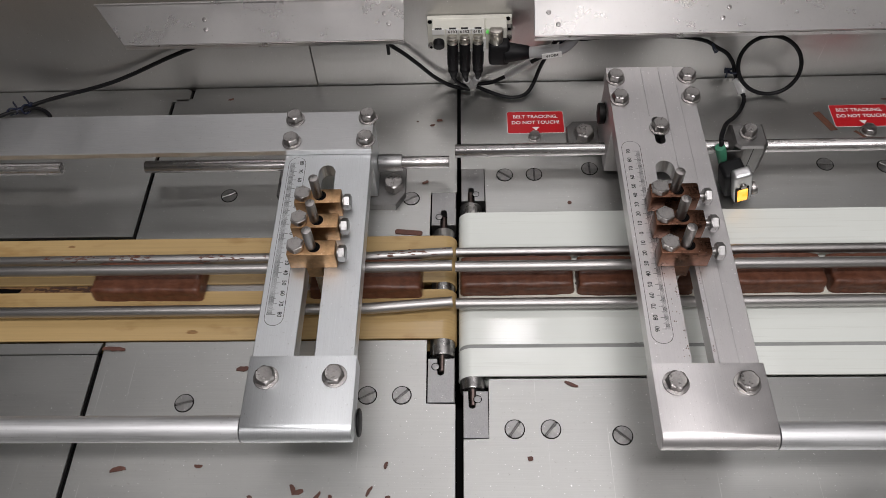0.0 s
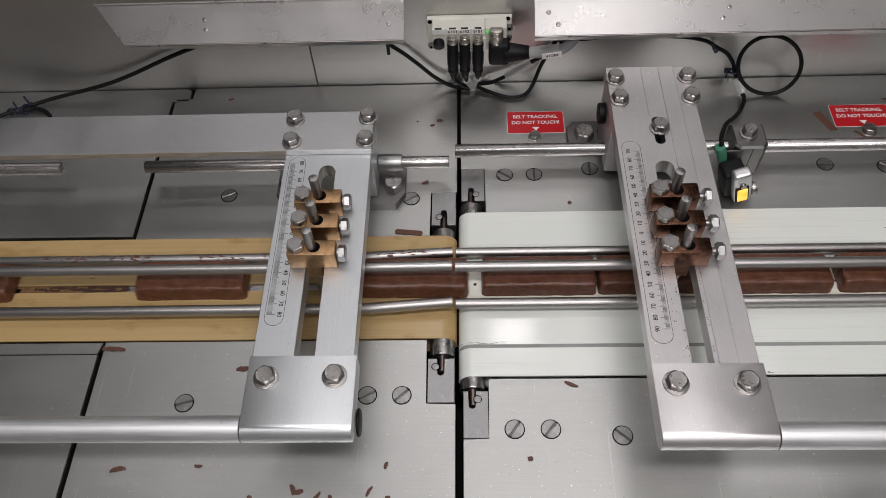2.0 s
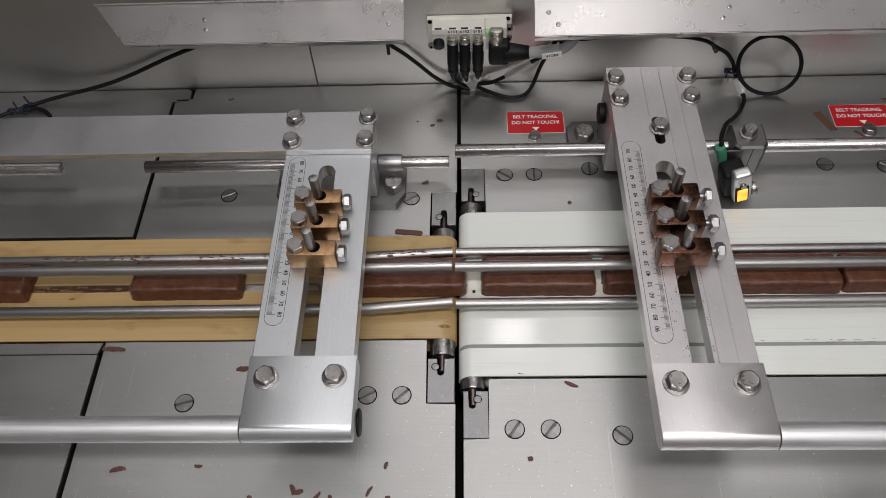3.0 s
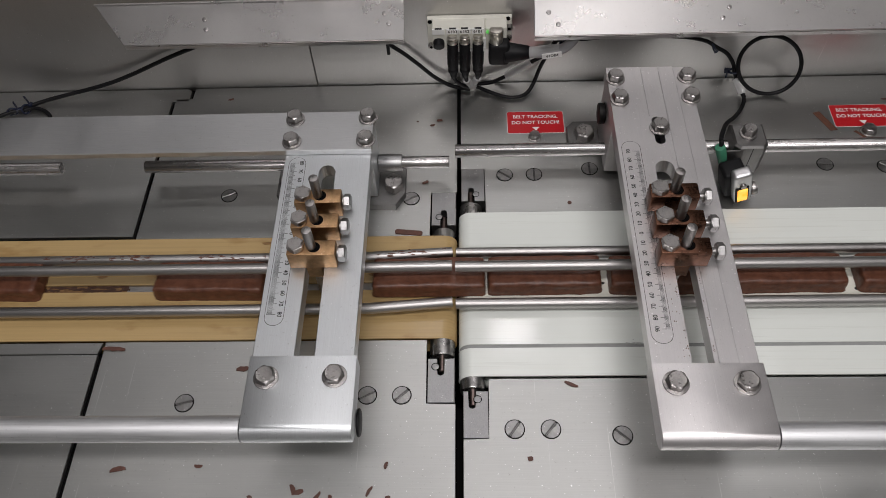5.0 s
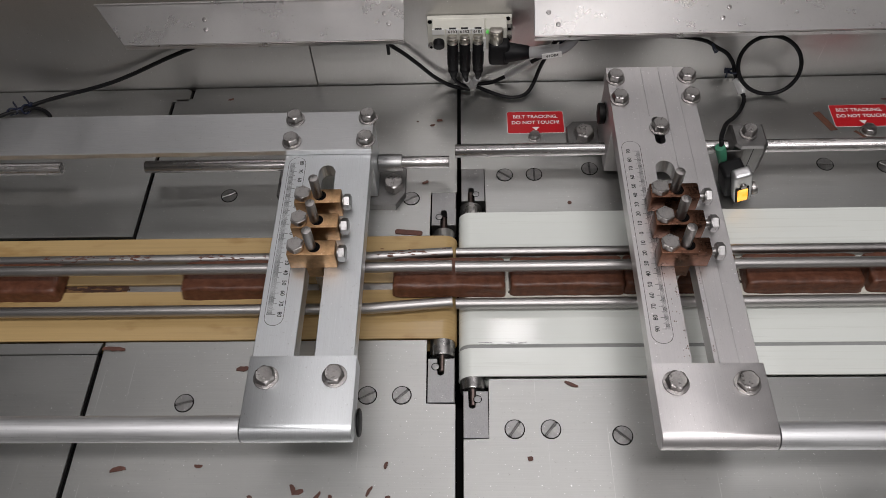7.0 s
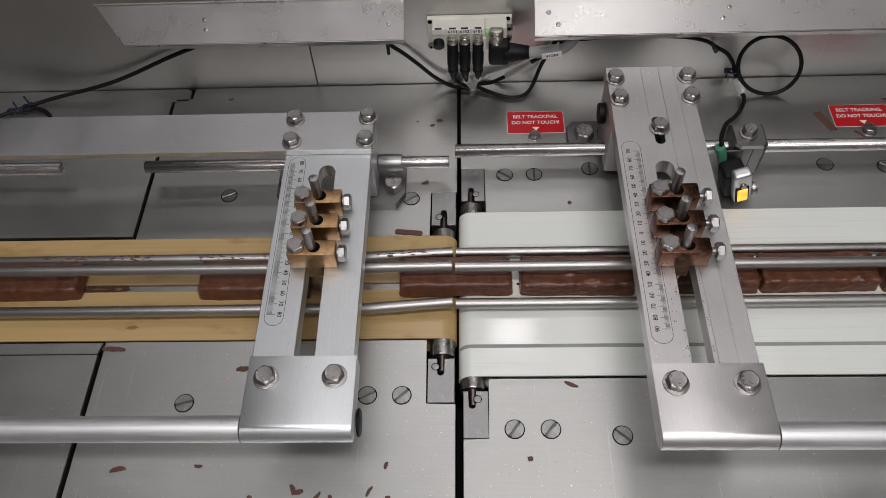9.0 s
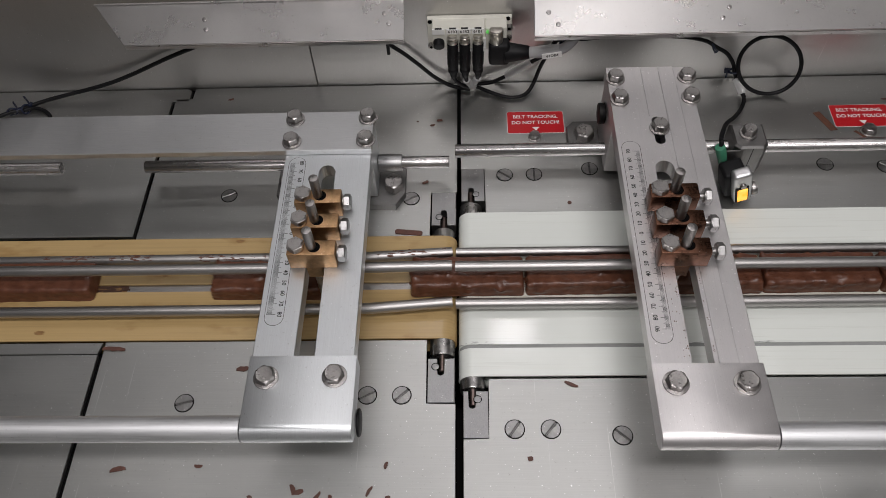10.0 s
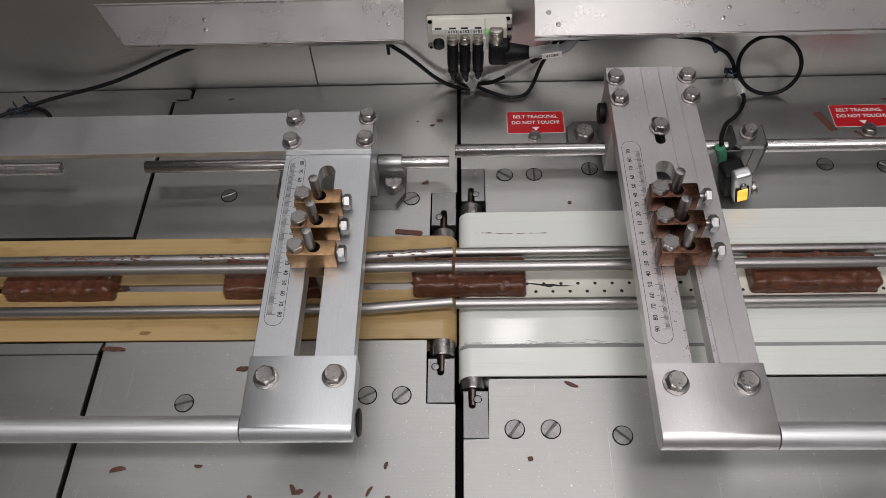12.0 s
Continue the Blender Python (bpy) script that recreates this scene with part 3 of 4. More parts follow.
for x, y, a in ((146.3, 239.5, 16), (197.2, 239.2, 35)):
    hex_bolt("hex_bolt", x, y, 88.7, 13.8, 6.0, a)
hex_bolt("hex_bolt", -77.5, 493.5, 8.0, 18, 9, 6, washer=False, label="large hexagon head steel bolt in a foot plate")
hex_bolt("hex_bolt", -183, 497, 8.0, 18, 9, 20, washer=False, label="large hexagon head steel bolt in a foot plate")
hex_bolt("hex_bolt", 118, 557, 8.0, 18, 9, 10, washer=False, label="large hexagon head steel bolt in a foot plate")
hex_bolt("hex_bolt", 67.5, 563, 0, 10, 5, 12)
hex_bolt("hex_bolt", 414, 563.5, 0, 12, 6, 20)

# ---- clamps with their pins ----


def clamp(name, x0, y0, z, metal_, label, nut_gap, group, tongue=True):
    ob = thing(name, x0 + 20, y0 + 7.5, z, label, "rail clamp", group)
    bm = box(B(), -20, 20, -7.5, 7.5, 0.05, 20, 1.1, seg=2)
    part("body", bm, metal_, ob)
    part("tongue", box(B(), -6.6, 6.6, -7.3, 7.3, -14, 0.4, 0.5), metal_, ob, "tongue that slides in the arm's slot")
    # No real hole here: a black disc shows the bore's shade.
    part("bore", rod(B(), (2.2, 0, 19.2), (2.2, 0, 20.08), 5.2, n=28), SHADE_BLACK, ob, "black disc for the shade in the bore round the pin")
    pin = rod(B(), (0, 0.6, -70), (0, 0.6, 43.5), 4.1, n=28, bev=0.9)
    part("pin", pin, STEEL_BOLT, ob, "upright steel pin")
    r = 6.5 / math.cos(math.pi / 6)
    head = rod(B(), (-12.5, 0, 20.9), (-12.5, 0, 25.8), r, n=6, bev=0.5)
    rod(head, (-12.5, 0, 20.0), (-12.5, 0, 21.0), 6.3, n=28)
    rod(head, (-12.5, 0, 25.6), (-12.5, 0, 26.3), 6.1, 5.7, n=28)
    part("bolt_head", head, STEEL_BOLT, ob, "hexagon bolt head", smooth=20)
    stud = rod(B(), (18, 0, 11), (20 + nut_gap + 4, 0, 11), 2.7, n=16)
    for k in range(int(nut_gap / 1.2)):
        rod(stud, (20.3 + 1.2 * k, 0, 11), (20.9 + 1.2 * k, 0, 11), 3.2, n=16)
    part("stud", stud, STEEL_BOLT, ob, "threaded stud")
    nut = rod(B(), (20 + nut_gap, 0, 11), (25.4 + nut_gap, 0, 11), r * 0.95, n=6, bev=0.5)
    rod(nut, (25.3 + nut_gap, 0, 11), (26 + nut_gap, 0, 11), 5.9, 5.4, n=28)
    rod(nut, (19.3 + nut_gap, 0, 11), (20.1 + nut_gap, 0, 11), 6.2, n=28)
    part("side_bolt_head", nut, STEEL_SCREW, ob, "hexagon bolt head", smooth=20)
    return ob


for y in (405.8, 379.6, 352):
    clamp("rail_clamp", -152, y, ARM_L, BRONZE, "golden bronze rail clamp with steel pin on the arm", 1.8, "bronze rail clamps")
for y in (397.5, 369.5, 342):
    clamp("rail_clamp", 148, y, ARM_R, BRONZE_BROWN, "brown chocolate-stained bronze rail clamp with steel pin on the arm", 6.0, "bronze rail clamps")

# ---- guide rails and shafts ----


def guide_rail(pts, r, label):
    bm = B()
    tube(bm, [Vector(p) for p in pts], r, 20)
    return solo("guide_rail", bm, STEEL_ROD, label, "guide rail", "guide rails over the belts")


SIDE_Z, TOP_Z = 12.0, 30.0
R5, R4 = 5.0, 4.6
guide_rail([(LEFT_END, 348.3, SIDE_Z), (-380, 348.3, SIDE_Z), (-94, 349.2, SIDE_Z), (-90, 349.4, SIDE_Z), (-18.3, 355.2, SIDE_Z)], R5, "polished steel side rail bent towards the belt gap")
guide_rail([(LEFT_END, 404.2, SIDE_Z), (-395, 404.2, SIDE_Z), (-94, 404.8, SIDE_Z), (-90, 405.2, SIDE_Z), (-18.3, 409.2, SIDE_Z)], R5, "polished steel side rail with brown smears, bent towards the belt gap")
guide_rail([(LEFT_END, 380.2, TOP_Z), (-94, 381.4, TOP_Z), (-18.3, 382.4, TOP_Z)], R5, "polished steel hold-down rail above the bars")
guide_rail([(-15.2, 353.2, SIDE_Z), (RIGHT_END, 354.4, SIDE_Z)], R5, "polished steel side rail along the white belt")
guide_rail([(-15.2, 408.8, SIDE_Z), (RIGHT_END, 410, SIDE_Z)], R4, "polished steel side rail along the white belt")
guide_rail([(-15.2, 381.2, TOP_Z), (RIGHT_END, 383, TOP_Z)], R5, "polished steel hold-down rail above the bars")

SHAFT_Z = 25.0
for x0, x1, r in ((LEFT_END, -415, 6.3), (-329, -171, 6.3)):
    solo("rear_shaft", rod(B(), (x0, 509.3, SHAFT_Z), (x1, 509.3, SHAFT_Z), r, n=32, bev=0.8), STEEL_SATIN, "polished steel shaft behind the tan belt", "shaft", "rear shafts")
sh = thing("rear_shaft", -93, 509.5, SHAFT_Z, "polished steel shaft end with a collar", "shaft", "rear shafts")
part("shaft_end", rod(B(), (0, 0, 0), (71.3, 0, 0), 6.2, n=32, bev=0.8), STEEL_SATIN, sh)
part("collar", rod(B(), (0.5, 0, 0), (24.5, 0, 0), 8.8, n=32, bev=0.6), STEEL_BLOCK, sh, "dull steel collar")
solo("rear_shaft", rod(B(), (-16, 523.6, SHAFT_Z), (RIGHT_END, 523.6, SHAFT_Z), 6.6, n=32, bev=0.8), STEEL_SATIN, "polished steel shaft behind the white belt", "shaft", "rear shafts")

# ---- light sensor on the rear shaft ----


def sensor():
    br = thing("sensor_bracket", 270, 520, 8, "grey steel clamp block on the rear shaft", "bracket")
    c = 5.0
    part("block", prism(B(), [(-16 + c, -17), (16 - c, -17), (16, -17 + c), (16, 15), (-16, 15), (-16, -17 + c)], 2, 38, 2.2), STEEL_DARK, br, smooth=0)
    part("seam", box(B(), 0.6, 1.2, -17.15, -16.5, 4, 36), SHADE_BLACK, br, "fine joint across the block", smooth=0)
    gusset = B()
    lo = [gusset.verts.new(p) for p in ((-28, -17.5, 33), (-8, -17.5, 34), (-9, -25, 4))]
    hi = [gusset.verts.new((v.co.x, v.co.y + 1.6, v.co.z)) for v in lo]
    gusset.faces.new(lo), gusset.faces.new(hi[::-1])
    for k in range(3):
        gusset.faces.new((lo[k], hi[k], hi[(k + 1) % 3], lo[(k + 1) % 3]))
    part("holder", gusset, STEEL_DARK, br, "bent sheet steel holder", smooth=0)
    hex_bolt("hex_bolt", 269, 521, 46, 12, 8, 10)
    s = thing("light_sensor", 258, 470, 29, "black and silver light sensor with a lit amber lamp", "sensor")
    s.rotation_euler = (0, radians(-14), radians(9))
    part("body", box(B(), -15, 7, 6, 27, -22, 11, 3.5, seg=3), BLACK, s)
    part("face", box(B(), -9, 8.5, -3, 9, -22, 19, 3.0, seg=3), ALU, s, "silver front cover")
    part("lamp_frame", box(B(), -8.2, 4.8, -4.2, -2.6, -19.5, 2.5, 0.6), BLACK, s, "dark lamp surround")
    part("lamp", box(B(), -6.4, 3.2, -5.2, -4.0, -17.5, 0.4, 0.8), AMBER, s, "lit amber lamp")
    part("screw", rod(B(), (-1, -5.5, 4.6), (-1, -2.5, 4.6), 2.8, n=16, bev=0.3), STEEL_BOLT, s, "small screw")
    part("knob", rod(B(), (8.5, 3, -13), (14, 3, -13), 6.5, n=24, bev=0.8), STEEL_BOLT, s, "round steel knob")
    part("plug", rod(B(), (-5, 34.5, -10), (-9, 37, 20), 5.0, n=20, bev=0.6), GREEN, s, "green cable plug")
    return s


sensor()

# ---- back wall: cover sheets, connection box, cables ----


def cover_sheet(x0, x1, x2, x3, z0, z1, rivets, label):
    """A sheet that leans from its lower edge (x0 to x1 at z0) back to the wall (x3 to x2 at z1)."""
    ob = thing("cover_sheet", x0, 600, z0, label, "cover sheet", "aluminium cover sheets")
    deep = 42.0
    lean = math.atan2(z1 - z0, deep)
    long = math.hypot(z1 - z0, deep)
    bm = prism(B(), [(0, 0), (x1 - x0, 0), (x2 - x0, long), (x3 - x0, long)], -2, 0, 0.3)
    bmesh.ops.rotate(bm, cent=(0, 0, 0), matrix=Matrix.Rotation(lean, 3, "X"), verts=bm.verts)
    part("sheet", bm, ALU_GUARD, ob, smooth=0)
    part("lower_flange", box(B(), 0.3, x1 - x0 - 0.3, 0.2, 1.8, -6, -2.2), ALU_GUARD, ob, "folded lower edge", smooth=0)
    bm = box(B(), x3 - x0, x2 - x0, long - 2.2, long, 0.05, 1.6, 0.4)
    bmesh.ops.rotate(bm, cent=(0, 0, 0), matrix=Matrix.Rotation(lean, 3, "X"), verts=bm.verts)
    part("upper_fold", bm, ALU_GUARD, ob, "folded upper edge", smooth=0)
    for x, d in rivets:
        bm = rod(B(), (x - x0, d, -0.2), (x - x0, d, 1.2), 2.4, n=14, bev=0.5)
        bmesh.ops.rotate(bm, cent=(0, 0, 0), matrix=Matrix.Rotation(lean, 3, "X"), verts=bm.verts)
        part("rivet", bm, STEEL_BOLT, ob)
    return ob


cover_sheet(-344, -64.4, -64.6, -378, 104.4, 122, [(-264, 26), (-262, 15), (-84, 28), (-79.5, 17)], "brushed aluminium cover sheet with a slanting end on the wall")
cover_sheet(63.5, 720, 720, 64.5, 104.6, 122, [(78, 25), (87, 12), (253, 26), (246, 15), (470, 15)], "bright brushed aluminium cover sheet on the back panel")


def connection_box():
    ob = thing("connection_box", 0, 647.5, 56, "pale plastic connection box with plugged cables on the wall", "connection box")
    part("base", box(B(), -43.5, 43.5, -6, 0, 0, 38.6, 0.8), PALE_PLASTIC, ob)
    part("socket_body", box(B(), -38, 16, -21.5, -6.1, 12, 38.8, 1.0), PALE_PLASTIC, ob)
    part("end_riser", box(B(), 16.2, 38, -21.5, -6.1, 12, 38.5, 1.0), PALE_PLASTIC, ob)
    # Holes and sockets are black discs on top, coloured like their inner shade.
    for x, z in ((-40.5, 35), (39.5, 37)):
        part("fixing_hole", rod(B(), (x, -6.4, z), (x, -5.6, z), 2.3, n=16), SHADE_BLACK, ob)
    for x, z in ((-40.3, 5), (40.8, 27), (40.8, 13)):
        part("fixing_screw", rod(B(), (x, -10, z), (x, -5, z), 3.6, n=18, bev=0.6), STEEL_BOLT, ob)
        part("socket_hole", rod(B(), (x, -10.2, z), (x, -9.6, z), 1.7, n=6), SHADE_BLACK, ob, "black hexagon for the shade in the screw socket")
    for x in (-31.5, -17, -4.9, 8.7):
        lab = part("name_plate", box(B(), x - 6.4, x + 6.4, -22.6, -21, 32, 38.2, 0.2), WHITE_LABEL, ob, "small white name plate")
        part("clip", box(B(), x - 3.5, x + 3.5, -22.4, -21, 38.1, 39.6, 0.2), INK, lab, "dark clip of the name plate", smooth=0)
        if x > -20:
            lettering("code", {-17: "61B3", -4.9: "61B2", 8.7: "61B1"}[x], 4.6, at(x, -22.65, 35.2, rx=90), INK, lab)
    part("blind_plug", rod(B(), (-31.5, -20, 22), (-31.5, -27, 19.5), 5.8, n=24, bev=0.8), BLACK, ob, "black blind plug")
    for x in (-17.4, -4.9, 8.7):
        bm = rod(B(), (x, -24.0, 31.5), (x, -25.0, 28), 4.6, n=24, bev=0.3)
        rod(bm, (x, -24.6, 30), (x, -24.8, 29), 5.3, n=24, bev=0.3)
        rod(bm, (x, -25.2, 27.8), (x, -25.8, 23.8), 5.4, n=12, bev=0.3)
        part("socket", bm, STEEL_SOCKET, ob, "knurled metal socket")
        plug = part("cable_plug", rod(B(), (x, -25.9, 24), (x - 0.3, -27.5, -12), 5.7, 5.2, n=24, bev=1.2), BLACK, ob, "black ribbed cable plug")
        for k in range(10):
            a = 2 * math.pi * k / 10
            dx, dy = 5.4 * math.cos(a), 5.4 * math.sin(a)
            part("rib", rod(B(), (x + dx, -26.2 + dy, 12), (x + dx * 0.97 - 0.2, -27.1 + dy * 0.97, -4), 0.7, n=6), BLACK, plug)
        part("plug_collar", rod(B(), (x - 0.2, -27.3, -8), (x - 0.2, -27.5, -13), 5.6, n=10, bev=0.6), BLACK, ob)
        part("plug_neck", rod(B(), (x, -27.5, -12.5), (x, -27.5, -21), 4.4, 3.0, n=20, bev=0.5), BLACK, ob)
    bm = rod(B(), (27, -24.4, 39), (27, -26.5, 24), 6.9, n=28, bev=0.6)
    for k in range(5):
        rod(bm, (27, -24.6 - 0.22 * k, 37.4 - 1.6 * k), (27, -24.7 - 0.22 * k, 36.6 - 1.6 * k), 7.4, n=28)
    part("socket", bm, STEEL_SOCKET, ob, "large threaded metal socket")
    bm = box(B(), 19.5, 41, -35, -20, -1, 26, 4.0, seg=3)
    rod(bm, (36, -27, 11), (62, -29, 12), 11, 6.5, n=24, bev=1.5)
    part("angle_plug", bm, BLACK, ob, "black angled cable plug")
    part("status_lamp", rod(B(), (18.5, -21, 34), (18.5, -23, 34), 1.7, n=14), GREEN_GLOW, ob, "small lit green status lamp")
    part("side_tag", box(B(), 13, 17, -24, -21.8, 14, 27, 0.2), WHITE_LABEL, ob, "narrow white tag")
    return ob


connection_box()


def cable(name, pts, r, material, label, ring=12, steps=8):
    return solo(name, tube(B(), smooth_line(pts, steps), r, ring), material, label, "cable", "cables on the back panel")


cable("black_cable", [(-620, 600, 3.5), (-540, 603, 3.5), (-512, 612, 4), (-474, 628, 6), (-398, 638, 21), (-324, 640, 53), (-282, 642, 70), (-250, 644, 90)], 2.3, BLACK, "black cable hanging along the back panel behind the cover")
cable("black_cable", [(-505, 612, 4), (-490, 617, 4), (-476, 613, 3.5), (-466, 602, 3.3), (-470, 585, 3.2)], 2.1, BLACK, "short black cable loop on the deck")
cable("black_cable", [(-95, 640, 80), (-84, 640, 64), (-70, 640, 51), (-56, 640, 36), (-38, 640, 16), (-20, 638, 5), (-8, 636, 3.5), (0, 634, 3.5)], 2.15, BLACK, "black cable sagging along the back panel")
cable("black_cable", [(-17.5, 620, 35), (-14, 621, 27), (-6, 625, 17), (4, 630, 10)], 2.15, BLACK, "black cable from the connection box")
cable("black_cable", [(8.7, 620, 35), (6, 623, 26), (2, 630, 14), (8, 638, 7), (24, 640, 7.5), (36, 640, 14), (45.5, 640, 20), (60, 640, 32), (77.7, 640, 43.5), (86, 640, 55), (95, 640, 66), (117, 640, 65.5), (158, 640, 68.5), (216, 640, 66), (245, 640, 60), (260, 639, 51), (272, 637, 44), (281, 634, 32), (284, 631, 22)], 2.15, BLACK, "black cable running under the cover")
cable("black_cable", [(-4.9, 620, 35), (-2, 622, 24), (3, 630, 12), (9, 635, 5), (17.5, 631, 4), (30, 624.5, 3.5), (42, 620, 3.5), (54.5, 621, 3.5), (64, 628, 4), (71, 638, 10), (76, 641, 26), (83, 642, 45), (90, 643, 62), (93, 644, 80), (94, 644, 95)], 2.15, BLACK, "black cable looping over the deck")
cable("grey_cable", [(60, 618.5, 68), (72, 615, 70), (90, 613, 75), (101, 614, 82), (109, 619, 93), (112, 626, 104)], 5.2, GREY_CABLE, "grey cable from the angled plug")
cable("black_cable", [(395, 640, 90), (430, 638, 84), (470, 636, 78), (520, 634, 76)], 2.4, BLACK, "black cable under the cover")
LOOP_C, LOOP_R = (317, 628, 34.5), 33.0
loop = [(LOOP_C[0] + LOOP_R * math.cos(a) - 0.16 * LOOP_R * math.sin(a), LOOP_C[1] + 10 * math.sin(a), LOOP_C[2] + LOOP_R * 0.95 * math.sin(a)) for a in [math.pi + 0.25 - 2 * math.pi * k / 28 for k in range(29)]]
cable("black_cable", loop, 2.2, BLACK, "coiled loop of black sensor cable", steps=3)
cable("black_cable", [(284, 631, 24), (289, 627, 13), (294, 618, 6), (293, 605, 8), (287, 592, 7), (274, 572, 16), (259, 552, 28), (249, 532, 38), (242, 515, 46), (240, 507, 50), (240.5, 506, 44)], 2.2, BLACK, "black sensor cable rising to the plug")


def sleeve(p0, p1, r, label):
    return solo("clear_sleeve", rod(B(), p0, p1, r, n=16), SLEEVE, label, "cable sleeve", "clear cable sleeves")


sleeve((40, 640, 16), (66, 640, 36), 4.4, "clear plastic marker sleeve on a black cable")
sleeve((287, 629, 17), (294, 617, 5.8), 4.6, "clear plastic marker sleeve on a black cable")
sleeve((-3.5, 621, 30), (3, 630, 11), 4.4, "clear plastic marker sleeve on a black cable")
sleeve((8.2, 621, 33), (4, 627, 20), 4.4, "clear plastic marker sleeve on a black cable")
sleeve((62, 618, 68.5), (92, 612.6, 76), 6.0, "clear plastic marker sleeve on the grey cable")
tag = thing("cable_tag", 83, 606.6, 74, "white paper tag on the grey cable", "cable tag")
part("paper", box(B(), -10, 10, -0.6, 0.2, -3.4, 3.4, 0.2, turn=Matrix.Rotation(radians(-9), 4, "Y")), WHITE_LABEL, tag)
lettering("code", "61DB4", 4.4, at(0.5, -0.7, 0, rx=90) @ pose(0, 0, 0, 0, 0, 9), INK, tag)


def cable_tie(x, y, z, rx, ry, rz, r=4.2):
    ob = thing("cable_tie", x, y, z, "dark blue nylon cable tie round a black cable", "cable tie", "cable ties")
    bm = B()
    tube(bm, [Vector((r * math.cos(a), r * math.sin(a), 0)) for a in [2 * math.pi * k / 16 for k in range(17)]], 1.1, 8)
    part("band", bm, NAVY, ob)
    part("lock", box(B(), r - 0.5, r + 5, -2.6, 2.6, -2.2, 2.2, 0.5), NAVY, ob)
    part("tail", box(B(), r + 1, r + 2.2, 2, 13, -1.6, 1.6, 0.3), NAVY, ob)
    ob.rotation_euler = (radians(rx), radians(ry), radians(rz))
    return ob


cable_tie(-512, 612, 4, 90, 0, 20, 5)
cable_tie(-497, 615, 5, 80, 0, 60, 5)
cable_tie(256, 639, 53, 0, 60, 10)
cable_tie(283, 631, 25, 10, 10, 160, 5)
cable_tie(470, 636, 78, 0, 80, 0)
cable_tie(96, 640, 66, 0, 80, 30)
strap = solo("cable_strap", box(B(), -89, -85.5, 645, 648, 45, 68, 0.5), BLACK, "black strap end hanging under the cover", "strap")

# ---- stickers ----


def sticker(x, y):
    ob = thing("warning_sticker", x, y, 0, "red warning sticker with white lettering on the deck", "sticker", "red warning stickers")
    pts = round_corners(60, 31, 2.0)
    part("backing", prism(B(), [(a * 1.016, b * 1.03) for a, b in pts], 0.02, 0.12), WHITE_INK, ob, "pale sticker edge", smooth=0)
    part("sheet", prism(B(), pts, 0.05, 0.25), RED, ob, smooth=0)
    lettering("first_line", "BELT TRACKING,", 6.3, at(0, 8.0, 0.32), WHITE_INK, ob, bold=0.12)
    lettering("second_line", "DO NOT TOUCH!", 6.3, at(0, -0.6, 0.32), WHITE_INK, ob, bold=0.12)
    part("arrow", prism(B(), [(-4, -7.2), (0, -12.4), (4, -7.2)], 0.2, 0.36), WHITE_INK, ob, "white arrow head", smooth=0)
    return ob


def round_corners(w, h, r, n=5):
    pts = []
    for cx, cy, a0 in ((w / 2 - r, h / 2 - r, 0), (-w / 2 + r, h / 2 - r, 90), (-w / 2 + r, -h / 2 + r, 180), (w / 2 - r, -h / 2 + r, 270)):
        pts += [(cx + r * math.cos(radians(a0 + 90 * k / n)), cy + r * math.sin(radians(a0 + 90 * k / n))) for k in range(n + 1)]
    return pts


sticker(69.7, 585.2)
sticker(413.4, 586.4)

# ---- chocolate shavings and smears ----


def shaving(x, y, z, length, width, turn, seed):
    rnd = random.Random(seed)
    n = 7
    bow = rnd.uniform(-0.12, 0.12) * length
    env = lambda k: (0.35 + 0.65 * math.sin(math.pi * (k + 0.6) / (n + 1.2))) * (0.75 + rnd.random() * 0.4)
    mid = lambda k: bow * (1 - (2 * k / n - 1) ** 2)
    up = [(-length / 2 + length * k / n + rnd.uniform(-0.3, 0.3), mid(k) + width / 2 * env(k)) for k in range(n + 1)]
    dn = [(-length / 2 + length * k / n + rnd.uniform(-0.3, 0.3), mid(k) - width / 2 * env(k)) for k in range(n + 1)]
    pts = dn + up[::-1]
    bm = prism(B(), pts, 0.02, 0.9, 0.15)
    for v in bm.verts:
        v.co.z += 0.5 * abs(math.sin(v.co.x * 0.4 + seed))
    ob = solo("chocolate_shaving", bm, CHOC_CRUMB, "thin brown chocolate shaving lying on the deck", "chocolate crumb", "chocolate shavings on the deck", smooth=25)
    ob.matrix_basis = at(x, y, z, rz=turn)
    return ob


SHAVINGS = [(-291, 206, 13, 4, 12), (-225, 209.5, 7, 3, -5), (-146, 190, 9, 4, -70), (-141, 188.5, 9, 4, 10), (-126, 184.5, 10, 3, 50),
            (-84, 188.5, 9, 2.6, 60), (-71.6, 209.5, 6, 3, 70), (45, 215, 4.5, 4.5, 0), (83, 280, 12, 3.4, -22), (-202, 296, 11, 5, 4), (-322, 316, 21, 4, -3),
            (-33.5, 590, 6.5, 3, 5), (-41, 583, 5, 2.4, 20), (97, 475, 3.5, 4, 80), (-47, 504, 7, 3, 30), (-179, 184, 4, 2, 0), (-69, 184, 4, 3, 0), (-115, 184, 3, 4, 0),
            (447, 610, 12, 1.4, 0), (-268, 628, 6, 2, 15), (-222, 575, 5, 1.5, 0), (-57, 589, 2, 1.4, 0)]
flake = solo("chocolate_shaving", prism(B(), round_corners(27, 5.2, 1.9), 0.02, 1.6, 0.4), CHOC_CRUMB, "flat strip of brown chocolate lying on the deck", "chocolate crumb", "chocolate shavings on the deck")
flake.matrix_basis = at(-61.5, 440.8, 0, rz=-6)
for i, (x, y, l, w, a) in enumerate(SHAVINGS):
    shaving(x, y, 0.0 if i != 10 else 0.3, l, w, a, i)
